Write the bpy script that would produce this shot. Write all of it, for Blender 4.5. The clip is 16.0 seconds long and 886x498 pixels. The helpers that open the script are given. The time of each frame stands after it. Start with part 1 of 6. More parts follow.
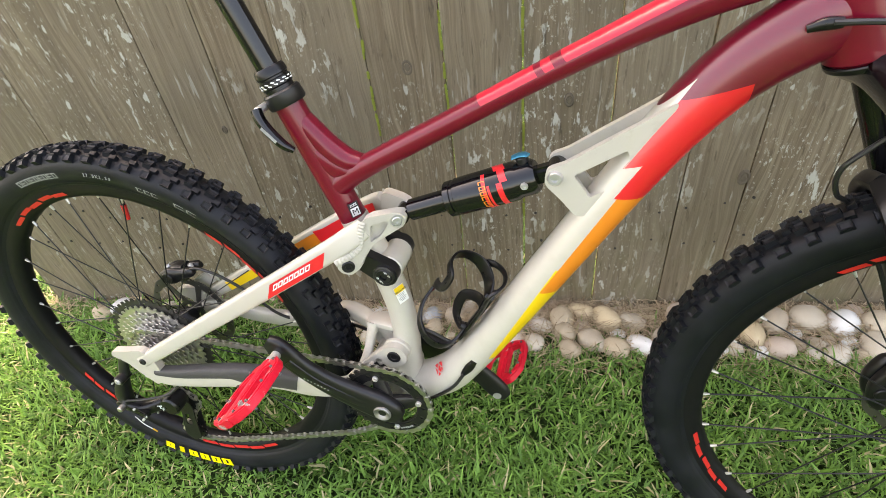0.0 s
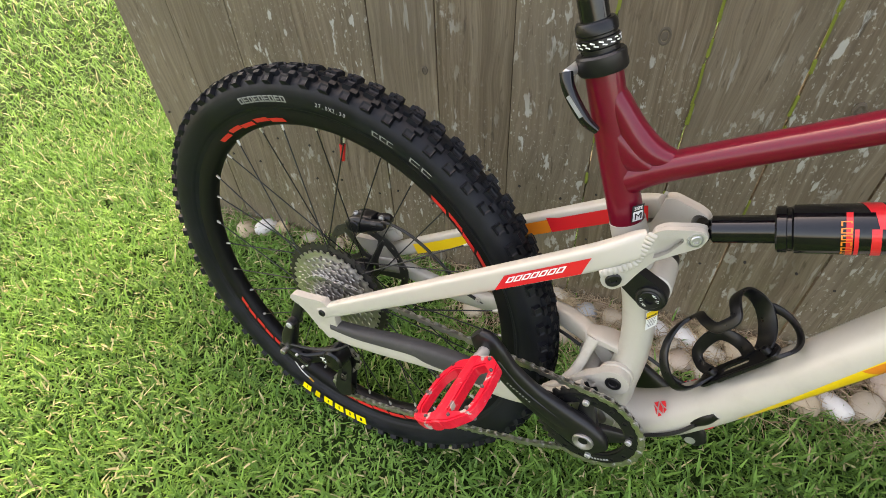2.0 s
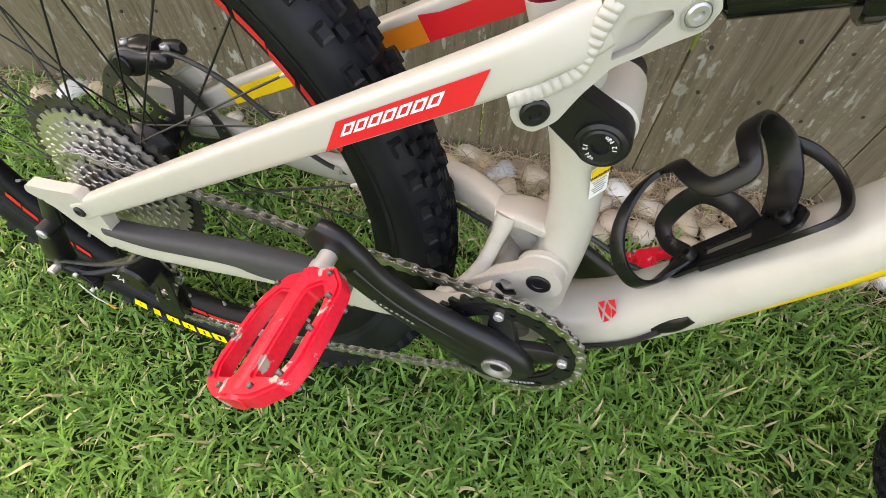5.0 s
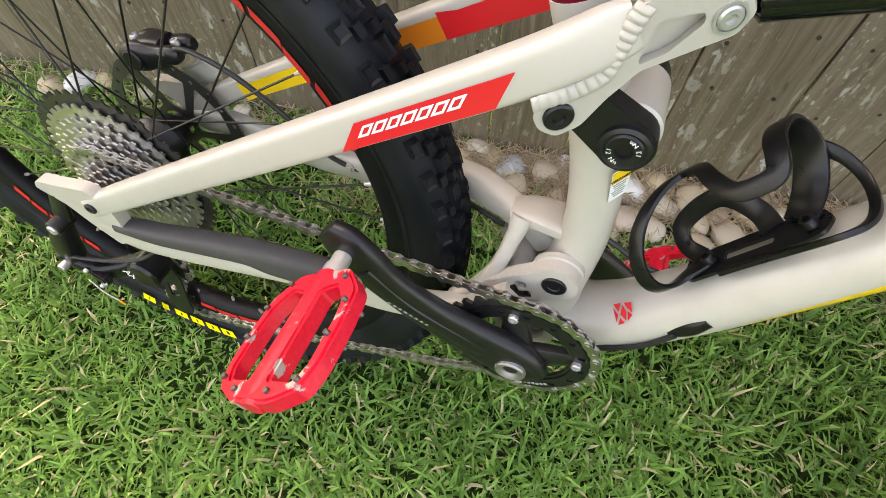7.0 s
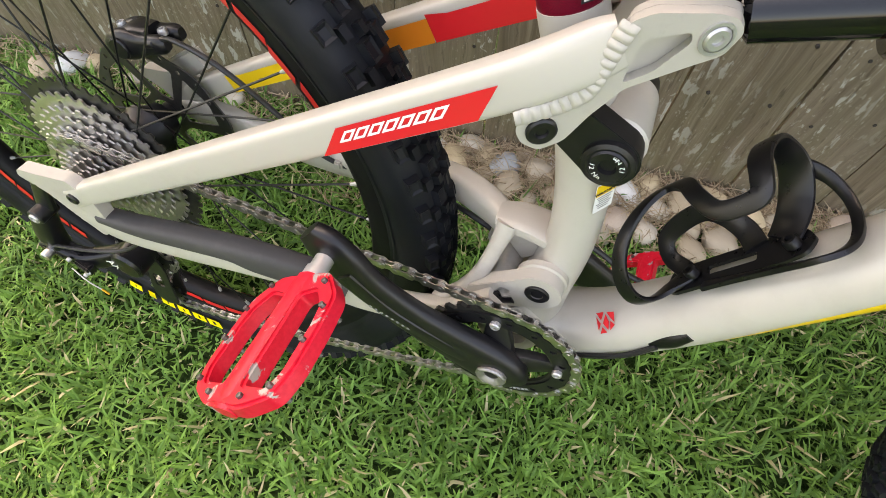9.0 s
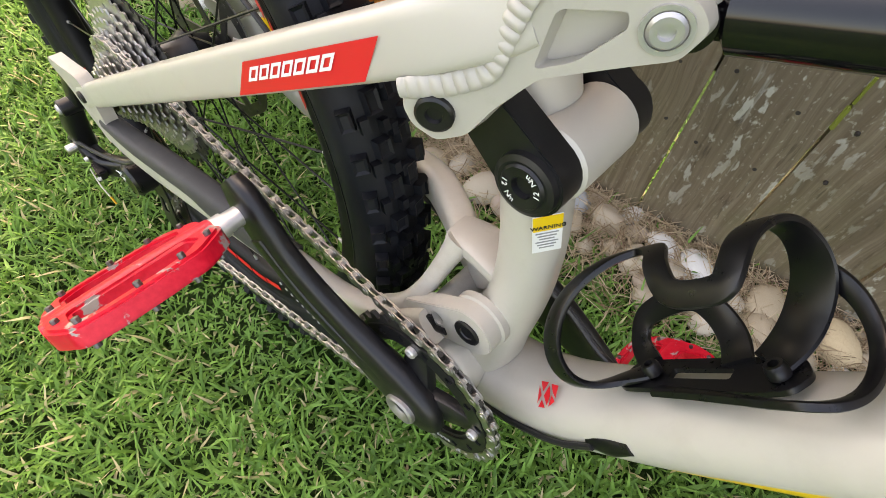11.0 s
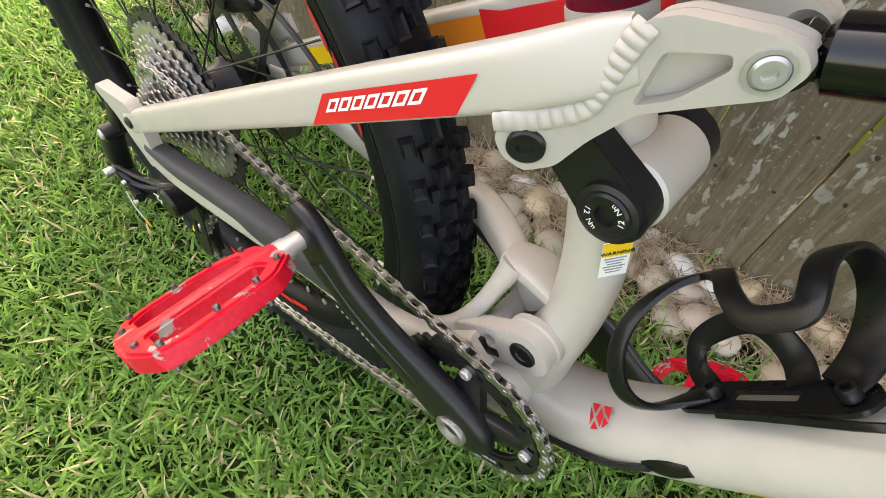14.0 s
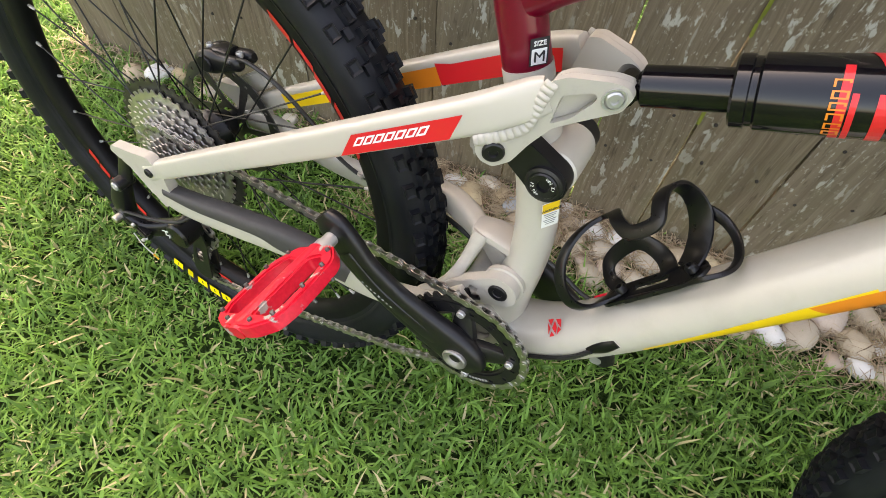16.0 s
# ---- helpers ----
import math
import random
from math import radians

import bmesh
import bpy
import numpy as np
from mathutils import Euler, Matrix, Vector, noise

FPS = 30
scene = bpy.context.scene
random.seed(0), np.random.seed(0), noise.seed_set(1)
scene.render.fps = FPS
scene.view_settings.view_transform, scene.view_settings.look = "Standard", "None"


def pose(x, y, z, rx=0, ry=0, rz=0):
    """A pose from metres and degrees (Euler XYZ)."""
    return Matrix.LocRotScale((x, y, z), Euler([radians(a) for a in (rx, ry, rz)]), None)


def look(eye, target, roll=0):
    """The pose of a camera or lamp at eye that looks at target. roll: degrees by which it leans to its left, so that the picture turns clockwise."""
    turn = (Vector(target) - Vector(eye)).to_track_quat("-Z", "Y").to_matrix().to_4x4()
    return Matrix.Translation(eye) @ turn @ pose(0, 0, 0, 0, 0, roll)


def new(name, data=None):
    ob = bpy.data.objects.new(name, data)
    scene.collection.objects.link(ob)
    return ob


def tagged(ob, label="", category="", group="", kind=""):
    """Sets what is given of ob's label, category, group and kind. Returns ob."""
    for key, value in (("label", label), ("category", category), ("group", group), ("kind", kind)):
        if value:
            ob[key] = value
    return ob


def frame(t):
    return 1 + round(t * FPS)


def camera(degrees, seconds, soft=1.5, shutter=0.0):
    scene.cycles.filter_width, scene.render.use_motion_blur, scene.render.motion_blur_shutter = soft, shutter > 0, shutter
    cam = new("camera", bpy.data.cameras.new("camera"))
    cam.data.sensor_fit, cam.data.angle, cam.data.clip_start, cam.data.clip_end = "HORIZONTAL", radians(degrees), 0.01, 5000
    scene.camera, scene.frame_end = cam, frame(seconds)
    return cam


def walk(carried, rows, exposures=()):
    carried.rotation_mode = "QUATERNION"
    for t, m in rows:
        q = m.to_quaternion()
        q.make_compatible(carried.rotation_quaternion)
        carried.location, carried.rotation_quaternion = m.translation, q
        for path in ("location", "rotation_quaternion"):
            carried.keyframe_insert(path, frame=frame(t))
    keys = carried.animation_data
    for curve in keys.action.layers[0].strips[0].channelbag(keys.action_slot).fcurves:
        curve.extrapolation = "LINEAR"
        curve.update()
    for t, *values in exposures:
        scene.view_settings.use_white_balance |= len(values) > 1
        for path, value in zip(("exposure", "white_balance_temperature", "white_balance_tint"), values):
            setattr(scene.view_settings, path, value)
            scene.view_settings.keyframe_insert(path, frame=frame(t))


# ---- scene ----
cam = camera(79.20, 16.0, soft=0.8)
# seconds, eye, target, roll
PATH = [
    (0, (0.6666, -0.4508, 1.0094), (0.5160, -0.0207, 0.6192), -7.82),
    (0.5, (0.5343, -0.4441, 1.0139), (0.3347, -0.0405, 0.6173), -7.97),
    (1, (0.4631, -0.4307, 0.9994), (0.2281, -0.0564, 0.5936), -7.52),
    (1.5, (0.4346, -0.4307, 1.0000), (0.2014, -0.0637, 0.5865), -5.70),
    (2, (0.4291, -0.4146, 0.9858), (0.2113, -0.0471, 0.5645), -3.26),
    (2.5, (0.4249, -0.3581, 0.9438), (0.2477, 0.0036, 0.4990), -0.40),
    (3, (0.4262, -0.3204, 0.9006), (0.2769, 0.0289, 0.4363), 0.02),
    (3.5, (0.4168, -0.2773, 0.8373), (0.2918, 0.0496, 0.3499), 0.27),
    (4, (0.4156, -0.2476, 0.7986), (0.3082, 0.0606, 0.2951), 1.11),
    (6.3, (0.4165, -0.2299, 0.7770), (0.3201, 0.0563, 0.2586), 1.37),
    (6.5, (0.4101, -0.2315, 0.7784), (0.3116, 0.0524, 0.2591), 1.20),
    (7, (0.4047, -0.2277, 0.7807), (0.3054, 0.0560, 0.2614), 1.27),
    (7.5, (0.4163, -0.2207, 0.7799), (0.3204, 0.0622, 0.2595), 1.82),
    (8, (0.4198, -0.2131, 0.7789), (0.3289, 0.0712, 0.2584), 3.20),
    (8.5, (0.4191, -0.2158, 0.7803), (0.3276, 0.0671, 0.2592), 3.03),
    (9, (0.4091, -0.2133, 0.7842), (0.3179, 0.0618, 0.2588), 3.91),
    (9.2, (0.4287, -0.1993, 0.7736), (0.3308, 0.0688, 0.2459), 3.67),
    (11.3, (0.4942, -0.1341, 0.7307), (0.2875, 0.0924, 0.2150), 1.72),
    (11.5, (0.4919, -0.1347, 0.7318), (0.2828, 0.0918, 0.2171), 1.72),
    (12, (0.4819, -0.1376, 0.7350), (0.2757, 0.0944, 0.2215), 3.04),
    (12.5, (0.4776, -0.1440, 0.7366), (0.2745, 0.0954, 0.2254), 3.89),
    (13, (0.4740, -0.1523, 0.7420), (0.2735, 0.0933, 0.2326), 4.35),
    (13.5, (0.4682, -0.1623, 0.7453), (0.2661, 0.0864, 0.2380), 3.87),
    (14, (0.4676, -0.1607, 0.7386), (0.2587, 0.0843, 0.2323), 2.20),
    (14.5, (0.4749, -0.1581, 0.7354), (0.2611, 0.0825, 0.2290), 1.51),
    (15, (0.4650, -0.1824, 0.7489), (0.2544, 0.0633, 0.2436), 2.14),
    (15.5, (0.4673, -0.2218, 0.7788), (0.2758, 0.0475, 0.2781), 4.78),
    (16, (0.4819, -0.2738, 0.8483), (0.3383, 0.0262, 0.3489), 5.68),
]
STOPS, KELVIN, TINT = 2.85, 9300, 19
walk(cam, [(t, look(eye, target, roll)) for t, eye, target, roll in PATH], [(0.0, STOPS + 0.28, KELVIN, TINT), (0.6, STOPS - 0.02, KELVIN, TINT), (1.5, STOPS - 0.17, KELVIN, TINT), (3.0, STOPS + 0.10, KELVIN, TINT), (6.5, STOPS + 0.10, KELVIN, TINT), (9.0, STOPS + 0.04, KELVIN, TINT), (11.5, STOPS - 0.02, KELVIN, TINT), (16.0, STOPS, KELVIN, TINT)])

# ---- world and light: a bright overcast day, the fence standing between the bike and the brightest part of the sky ----
world = bpy.data.worlds.new("world")
scene.world = world
world.use_nodes = True
wn = world.node_tree.nodes
sky = wn.new("ShaderNodeTexSky")
sky.sky_type, sky.sun_disc = "NISHITA", False
SUN_ELEVATION, SUN_ROTATION = 52.0, -38.0
sky.sun_elevation, sky.sun_rotation = radians(SUN_ELEVATION), radians(SUN_ROTATION)
sky.air_density, sky.dust_density, sky.ozone_density = 1.2, 4.0, 0.6
wn["Background"].inputs["Strength"].default_value = 0.15
world.node_tree.links.new(sky.outputs[0], wn["Background"].inputs["Color"])
sun_data = bpy.data.lights.new("sun", "SUN")
sun_data.energy, sun_data.angle, sun_data.color = 0.66, radians(24), (1.0, 0.95, 0.86)
sun_ob = new("sun", sun_data)
_e, _r = radians(SUN_ELEVATION), radians(SUN_ROTATION)
sun_dir = Vector((math.sin(_r) * math.cos(_e), math.cos(_r) * math.cos(_e), math.sin(_e)))
sun_ob.matrix_world = look(sun_dir * 20, (0, 0, 0))


# ---- materials ----
def mat(name, color=(0.5, 0.5, 0.5), rough=0.5, metal=0.0, coat=0.0, coat_rough=0.1, spec=0.5):
    m = bpy.data.materials.new(name)
    m.use_nodes = True
    b = m.node_tree.nodes["Principled BSDF"]
    b.inputs["Base Color"].default_value = (*color, 1)
    b.inputs["Roughness"].default_value = rough
    b.inputs["Metallic"].default_value = metal
    b.inputs["Coat Weight"].default_value = coat
    b.inputs["Coat Roughness"].default_value = coat_rough
    b.inputs["Specular IOR Level"].default_value = spec
    return m


class Nodes:
    """Short hand for building a node tree round a material's Principled shader."""

    def __init__(self, m):
        self.t = m.node_tree
        self.b = self.t.nodes["Principled BSDF"]

    def node(self, kind, **values):
        n = self.t.nodes.new("ShaderNode" + kind)
        for key, value in values.items():
            if key in n.inputs:
                self.set(n.inputs[key], value)
        return n

    def set(self, socket, value):
        if isinstance(value, bpy.types.NodeSocket):
            self.t.links.new(value, socket)
        else:
            socket.default_value = value

    def coords(self, which="Object", scale=(1, 1, 1)):
        tc = self.t.nodes.new("ShaderNodeTexCoord")
        mp = self.t.nodes.new("ShaderNodeMapping")
        mp.inputs["Scale"].default_value = scale
        self.t.links.new(tc.outputs[which], mp.inputs["Vector"])
        return mp.outputs[0]

    def noise(self, vec, scale, detail=4, rough=0.55, distortion=0.0):
        n = self.node("TexNoise", Scale=scale, Detail=detail, Roughness=rough, Distortion=distortion)
        self.t.links.new(vec, n.inputs["Vector"])
        return n.outputs[0]

    def ramp(self, fac, stops):
        n = self.t.nodes.new("ShaderNodeValToRGB")
        e = n.color_ramp.elements
        while len(e) < len(stops):
            e.new(0.5)
        for el, (p, c) in zip(e, stops):
            el.position = p
            el.color = (*c, 1) if len(c) == 3 else c
        self.t.links.new(fac, n.inputs[0])
        return n.outputs[0]

    def step(self, fac, a, b):
        n = self.t.nodes.new("ShaderNodeMapRange")
        n.inputs["From Min"].default_value, n.inputs["From Max"].default_value = a, b
        self.t.links.new(fac, n.inputs["Value"])
        return n.outputs[0]

    def mix(self, fac, a, b, blend="MIX"):
        n = self.t.nodes.new("ShaderNodeMix")
        n.data_type, n.blend_type = "RGBA", blend
        self.set(n.inputs[0], fac)
        for s, v in ((n.inputs[6], a), (n.inputs[7], b)):
            self.set(s, (*v, 1) if isinstance(v, tuple) and len(v) == 3 else v)
        return n.outputs[2]

    def math(self, op, a, b=0.0):
        n = self.t.nodes.new("ShaderNodeMath")
        n.operation = op
        self.set(n.inputs[0], a)
        self.set(n.inputs[1], b)
        return n.outputs[0]

    def bump(self, height, strength=0.3, distance=0.001):
        n = self.node("Bump", Strength=strength, Distance=distance)
        self.t.links.new(height, n.inputs["Height"])
        self.t.links.new(n.outputs[0], self.b.inputs["Normal"])

    def color(self, c):
        self.set(self.b.inputs["Base Color"], c)

    def rough(self, r):
        self.set(self.b.inputs["Roughness"], r)


def worn(m, color, dirt, scale=60.0, amount=0.5, bump=0.0, rough=(0.3, 0.5), edge=(0.55, 0.75)):
    """Base colour with fine dirt and uneven gloss at two scales."""
    k = Nodes(m)
    v = k.coords()
    n1 = k.noise(v, scale, 6, 0.7)
    n2 = k.noise(v, scale * 0.12, 3)
    f = k.step(k.math("ADD", k.math("MULTIPLY", n1, 0.6), k.math("MULTIPLY", n2, 0.4)), *edge)
    k.color(k.mix(k.math("MULTIPLY", f, amount), color, dirt))
    k.rough(k.step(n2, 0.3, 0.7) if rough is None else k.math("ADD", k.math("MULTIPLY", n1, rough[1] - rough[0]), rough[0]))
    if bump:
        k.bump(n1, bump, 0.0004)
    return m


CREAM = worn(mat("cream_paint", coat=0.35, coat_rough=0.18), (0.438, 0.410, 0.352), (0.32, 0.288, 0.230), 45, 0.35, 0, (0.30, 0.46))
CREAM_CAST = worn(mat("cream_paint_cast", coat=0.2, coat_rough=0.3), (0.405, 0.378, 0.324), (0.270, 0.240, 0.195), 70, 0.5, 0.06, (0.36, 0.52))
BLACK = worn(mat("black_anodised", coat=0.1, spec=0.35), (0.006, 0.006, 0.007), (0.026, 0.025, 0.023), 120, 0.35, 0, (0.28, 0.5))
RIM_BLACK = worn(mat("rim_black", spec=0.18), (0.004, 0.004, 0.005), (0.014, 0.014, 0.014), 90, 0.4, 0, (0.40, 0.55))
BLACK_GLOSS = mat("black_gloss", (0.004, 0.004, 0.005), 0.14, 0.0, 0.25, 0.04, 0.35)
BLACK_PLASTIC = worn(mat("black_plastic", spec=0.36), (0.004, 0.004, 0.005), (0.016, 0.016, 0.015), 90, 0.35, 0.10, (0.22, 0.36))
GREY_RUBBER = worn(mat("grey_rubber"), (0.040, 0.038, 0.037), (0.09, 0.083, 0.076), 70, 0.5, 0.25, (0.6, 0.8))
STEEL = worn(mat("steel", metal=1.0), (0.50, 0.49, 0.47), (0.16, 0.145, 0.12), 160, 0.6, 0, (0.22, 0.42))
DARK_STEEL = worn(mat("dark_steel", metal=0.8), (0.06, 0.058, 0.055), (0.14, 0.12, 0.10), 160, 0.5, 0, (0.3, 0.5))
COG_STEEL = worn(mat("cog_steel", metal=1.0), (0.55, 0.53, 0.50), (0.15, 0.13, 0.105), 200, 0.7, 0, (0.30, 0.5))
DISC_STEEL = worn(mat("disc_steel", metal=1.0), (0.12, 0.118, 0.115), (0.06, 0.058, 0.055), 200, 0.6, 0, (0.45, 0.6))
CHROME = mat("bright_steel", (0.50, 0.49, 0.48), 0.32, 0.65)
SPINDLE = worn(mat("spindle_steel", metal=0.9), (0.30, 0.29, 0.28), (0.12, 0.11, 0.10), 200, 0.6, 0, (0.42, 0.6))
RED_DECAL = mat("red_decal", (0.68, 0.016, 0.022), 0.38, 0, 0.2, 0.2)
ORANGE_DECAL = mat("orange_decal", (0.72, 0.20, 0.02), 0.38, 0, 0.2, 0.2)
YELLOW_DECAL = mat("yellow_decal", (0.78, 0.50, 0.02), 0.4)
YELLOW_PRINT = mat("yellow_print", (0.85, 0.70, 0.01), 0.55)
WHITE_PRINT = mat("white_print", (0.72, 0.72, 0.70), 0.5)
GREY_PRINT = mat("grey_print", (0.24, 0.245, 0.24), 0.6)
DARK_PRINT = mat("dark_print", (0.02, 0.02, 0.02), 0.6)
BLUE_LEVER = mat("blue_anodised", (0.02, 0.22, 0.34), 0.35, 0.5)
RIM_RED = mat("rim_red", (0.48, 0.015, 0.015), 0.4)
CABLE = mat("cable_black", (0.012, 0.012, 0.013), 0.42)
PIN = worn(mat("pin_steel", metal=0.8), (0.12, 0.115, 0.11), (0.35, 0.33, 0.3), 300, 0.6, 0, (0.35, 0.5))

# deep red metallic paint with brighter red panels along the top tube
RED_PAINT = mat("red_metallic_paint", (0.2, 0.006, 0.014), 0.34, 0.0, 0.45, 0.03, 0.22)
_k = Nodes(RED_PAINT)
_v = _k.coords()
_fl = _k.noise(_v, 2600, 2)
_base = _k.mix(_k.step(_fl, 0.4, 0.7), (0.105, 0.0010, 0.010), (0.185, 0.0024, 0.017))
_k.color(_base)
TOP_PAINT = mat("red_panelled_paint", (0.2, 0.006, 0.014), 0.34, 0.0, 0.45, 0.03, 0.22)
_k = Nodes(TOP_PAINT)
_v = _k.coords()
_sx = _k.node("SeparateXYZ")
_k.t.links.new(_v, _sx.inputs[0])
_x, _y, _z = _sx.outputs
_along = _k.math("ADD", _x, _k.math("MULTIPLY", _z, 0.9))
_high = _k.math("GREATER_THAN", _k.math("SUBTRACT", _z, _k.math("MULTIPLY", _x, 0.515)), 0.1210)
_band = lambda a, b: _k.math("MULTIPLY", _k.math("GREATER_THAN", _along, a), _k.math("LESS_THAN", _along, b))
_p = _k.math("MAXIMUM", _band(0.93, 1.012), _k.math("MAXIMUM", _band(1.022, 1.035), _band(1.05, 1.19)))
_fl = _k.noise(_v, 2600, 2)
_base = _k.mix(_k.step(_fl, 0.4, 0.7), (0.105, 0.0010, 0.010), (0.185, 0.0024, 0.017))
_k.color(_k.mix(_k.math("MULTIPLY", _p, _high), _base, (0.46, 0.012, 0.030)))

# red pedal body with scuffs down to the metal
PEDAL_RED = mat("red_pedal", (0.62, 0.012, 0.02), 0.42, 0, 0.05, 0.25, 0.28)
_k = Nodes(PEDAL_RED)
_v = _k.coords()
_n = _k.noise(_v, 58, 5, 0.62, 0.4)
_f = _k.step(_n, 0.600, 0.630)
_n2 = _k.noise(_v, 300, 4)
_red = _k.mix(_k.step(_n2, 0.35, 0.75), (0.50, 0.004, 0.020), (0.60, 0.014, 0.034))
_k.color(_k.mix(_f, _red, (0.29, 0.275, 0.255)))
_k.rough(_k.math("ADD", _k.math("MULTIPLY", _n2, 0.25), 0.28))

# tyre rubber
RUBBER = mat("tyre_rubber", (0.016, 0.017, 0.019), 0.62, spec=0.20)
_k = Nodes(RUBBER)
_v = _k.coords()
_n = _k.noise(_v, 22, 4)
_n2 = _k.noise(_v, 700, 3)
_k.color(_k.mix(_k.step(_n, 0.35, 0.7), (0.004, 0.0048, 0.0066), (0.010, 0.0112, 0.0145)))
_k.rough(_k.math("ADD", _k.math("MULTIPLY", _n, 0.25), 0.36))
_k.bump(_n2, 0.22, 0.0004)

# weathered fence board: grey-brown silvered timber, grain along z, lichen flecks
WOOD = mat("weathered_timber", rough=0.85, spec=0.25)
_k = Nodes(WOOD)
_oi = _k.t.nodes.new("ShaderNodeObjectInfo")
_tc = _k.t.nodes.new("ShaderNodeTexCoord")
_off = _k.node("VectorMath")
_off.operation = "MULTIPLY_ADD"
_k.t.links.new(_tc.outputs["Object"], _off.inputs[0])
_off.inputs[1].default_value = (1, 1, 1)
_cx = _k.node("CombineXYZ")
for _i in range(3):
    _k.t.links.new(_k.math("MULTIPLY", _oi.outputs["Random"], (17.0, 5.0, 31.0)[_i]), _cx.inputs[_i])
_k.t.links.new(_cx.outputs[0], _off.inputs[2])
_pos = _off.outputs[0]


def _scaled(vec, s):
    mp = _k.t.nodes.new("ShaderNodeMapping")
    mp.inputs["Scale"].default_value = s
    _k.t.links.new(vec, mp.inputs["Vector"])
    return mp.outputs[0]


_warp = _k.noise(_scaled(_pos, (6, 6, 1.6)), 1.0, 3)
_wv = _k.node("VectorMath")
_wv.operation = "MULTIPLY_ADD"
_cw = _k.node("CombineXYZ")
_k.t.links.new(_warp, _cw.inputs[0])
_k.t.links.new(_cw.outputs[0], _wv.inputs[0])
_wv.inputs[1].default_value = (0.10, 0, 0)
_k.t.links.new(_pos, _wv.inputs[2])
_grain = _k.noise(_scaled(_wv.outputs[0], (120, 40, 3.2)), 1.0, 6, 0.62)
_fine = _k.noise(_scaled(_wv.outputs[0], (520, 200, 10)), 1.0, 4, 0.6)
_big = _k.noise(_scaled(_pos, (7, 7, 2.4)), 1.0, 4)
_tone = _k.ramp(_grain, [(0.22, (0.070, 0.049, 0.030)), (0.45, (0.146, 0.109, 0.070)), (0.62, (0.206, 0.161, 0.109)), (0.85, (0.282, 0.229, 0.166))])
_tone = _k.mix(_k.math("MULTIPLY", _k.step(_fine, 0.35, 0.75), 0.5), _tone, (0.078, 0.062, 0.043))
_tone = _k.mix(_k.math("MULTIPLY", _k.step(_big, 0.4, 0.7), 0.45), _tone, (0.084, 0.068, 0.046))
_tone = _k.mix(_k.math("MULTIPLY", _oi.outputs["Random"], 0.30), _tone, (0.215, 0.180, 0.132))
_fleck = _k.noise(_scaled(_pos, (60, 40, 24)), 1.0, 4, 0.55, 0.15)
_where = _k.noise(_scaled(_pos, (5, 5, 2.6)), 1.0, 2)
_fm = _k.math("MULTIPLY", _k.step(_fleck, 0.600, 0.645), _k.step(_where, 0.42, 0.56))
_tone = _k.mix(_k.math("MULTIPLY", _fm, 0.85), _tone, (0.40, 0.395, 0.35))
_stk = _k.noise(_scaled(_pos, (75, 40, 9)), 1.0, 3, 0.5)
_tone = _k.mix(_k.math("MULTIPLY", _k.step(_stk, 0.67, 0.71), 0.42), _tone, (0.36, 0.35, 0.31))
_speck = _k.noise(_scaled(_pos, (170, 90, 110)), 1.0, 3, 0.6)
_tone = _k.mix(_k.math("MULTIPLY", _k.math("MULTIPLY", _k.step(_speck, 0.60, 0.66), _k.step(_where, 0.42, 0.6)), 0.5), _tone, (0.40, 0.385, 0.32))
_pit = _k.noise(_scaled(_pos, (95, 50, 14)), 1.0, 4, 0.65)
_tone = _k.mix(_k.math("MULTIPLY", _k.step(_pit, 0.60, 0.70), 0.6), _tone, (0.045, 0.034, 0.023))
_sz = _k.node("SeparateXYZ")
_k.t.links.new(_tc.outputs["Object"], _sz.inputs[0])
_moss = _k.noise(_scaled(_pos, (14, 14, 8)), 1.0, 4)
_low = _k.math("MULTIPLY", _k.step(_sz.outputs[2], 0.34, 0.02), _k.step(_moss, 0.42, 0.72))
_tone = _k.mix(_k.math("MULTIPLY", _low, 0.5), _tone, (0.085, 0.095, 0.035))
_k.color(_tone)
_k.bump(_k.math("ADD", _grain, _k.math("MULTIPLY", _fine, 0.5)), 0.85, 0.002)

MOSS = worn(mat("lime_moss", rough=0.9), (0.17, 0.20, 0.025), (0.07, 0.085, 0.02), 160, 0.7, 0.5, (0.8, 0.95))
KNOT = worn(mat("dark_knot", rough=0.9), (0.085, 0.066, 0.045), (0.15, 0.122, 0.088), 200, 0.6, 0.4, (0.7, 0.9))
NAIL = mat("rusted_nail", (0.03, 0.024, 0.02), 0.7, 0.3)

# river pebbles: each stone takes its own tone
STONE = mat("river_pebble", rough=0.6)
_k = Nodes(STONE)
_oi = _k.t.nodes.new("ShaderNodeObjectInfo")
_v = _k.coords()
_tone = _k.ramp(_oi.outputs["Random"], [(0.0, (0.46, 0.41, 0.33)), (0.22, (0.36, 0.30, 0.215)), (0.45, (0.54, 0.49, 0.40)), (0.62, (0.32, 0.25, 0.17)), (0.8, (0.43, 0.34, 0.22)), (1.0, (0.49, 0.44, 0.36))])
_n = _k.noise(_v, 70, 5, 0.6)
_n2 = _k.noise(_v, 420, 4, 0.6)
_tone = _k.mix(_k.math("MULTIPLY", _k.step(_n, 0.42, 0.72), 0.55), _tone, (0.24, 0.20, 0.145))
_tone = _k.mix(_k.math("MULTIPLY", _k.step(_n2, 0.5, 0.75), 0.35), _tone, (0.60, 0.57, 0.50))
_k.color(_tone)
_k.bump(_n2, 0.2, 0.0006)
STONE_TONES = {}
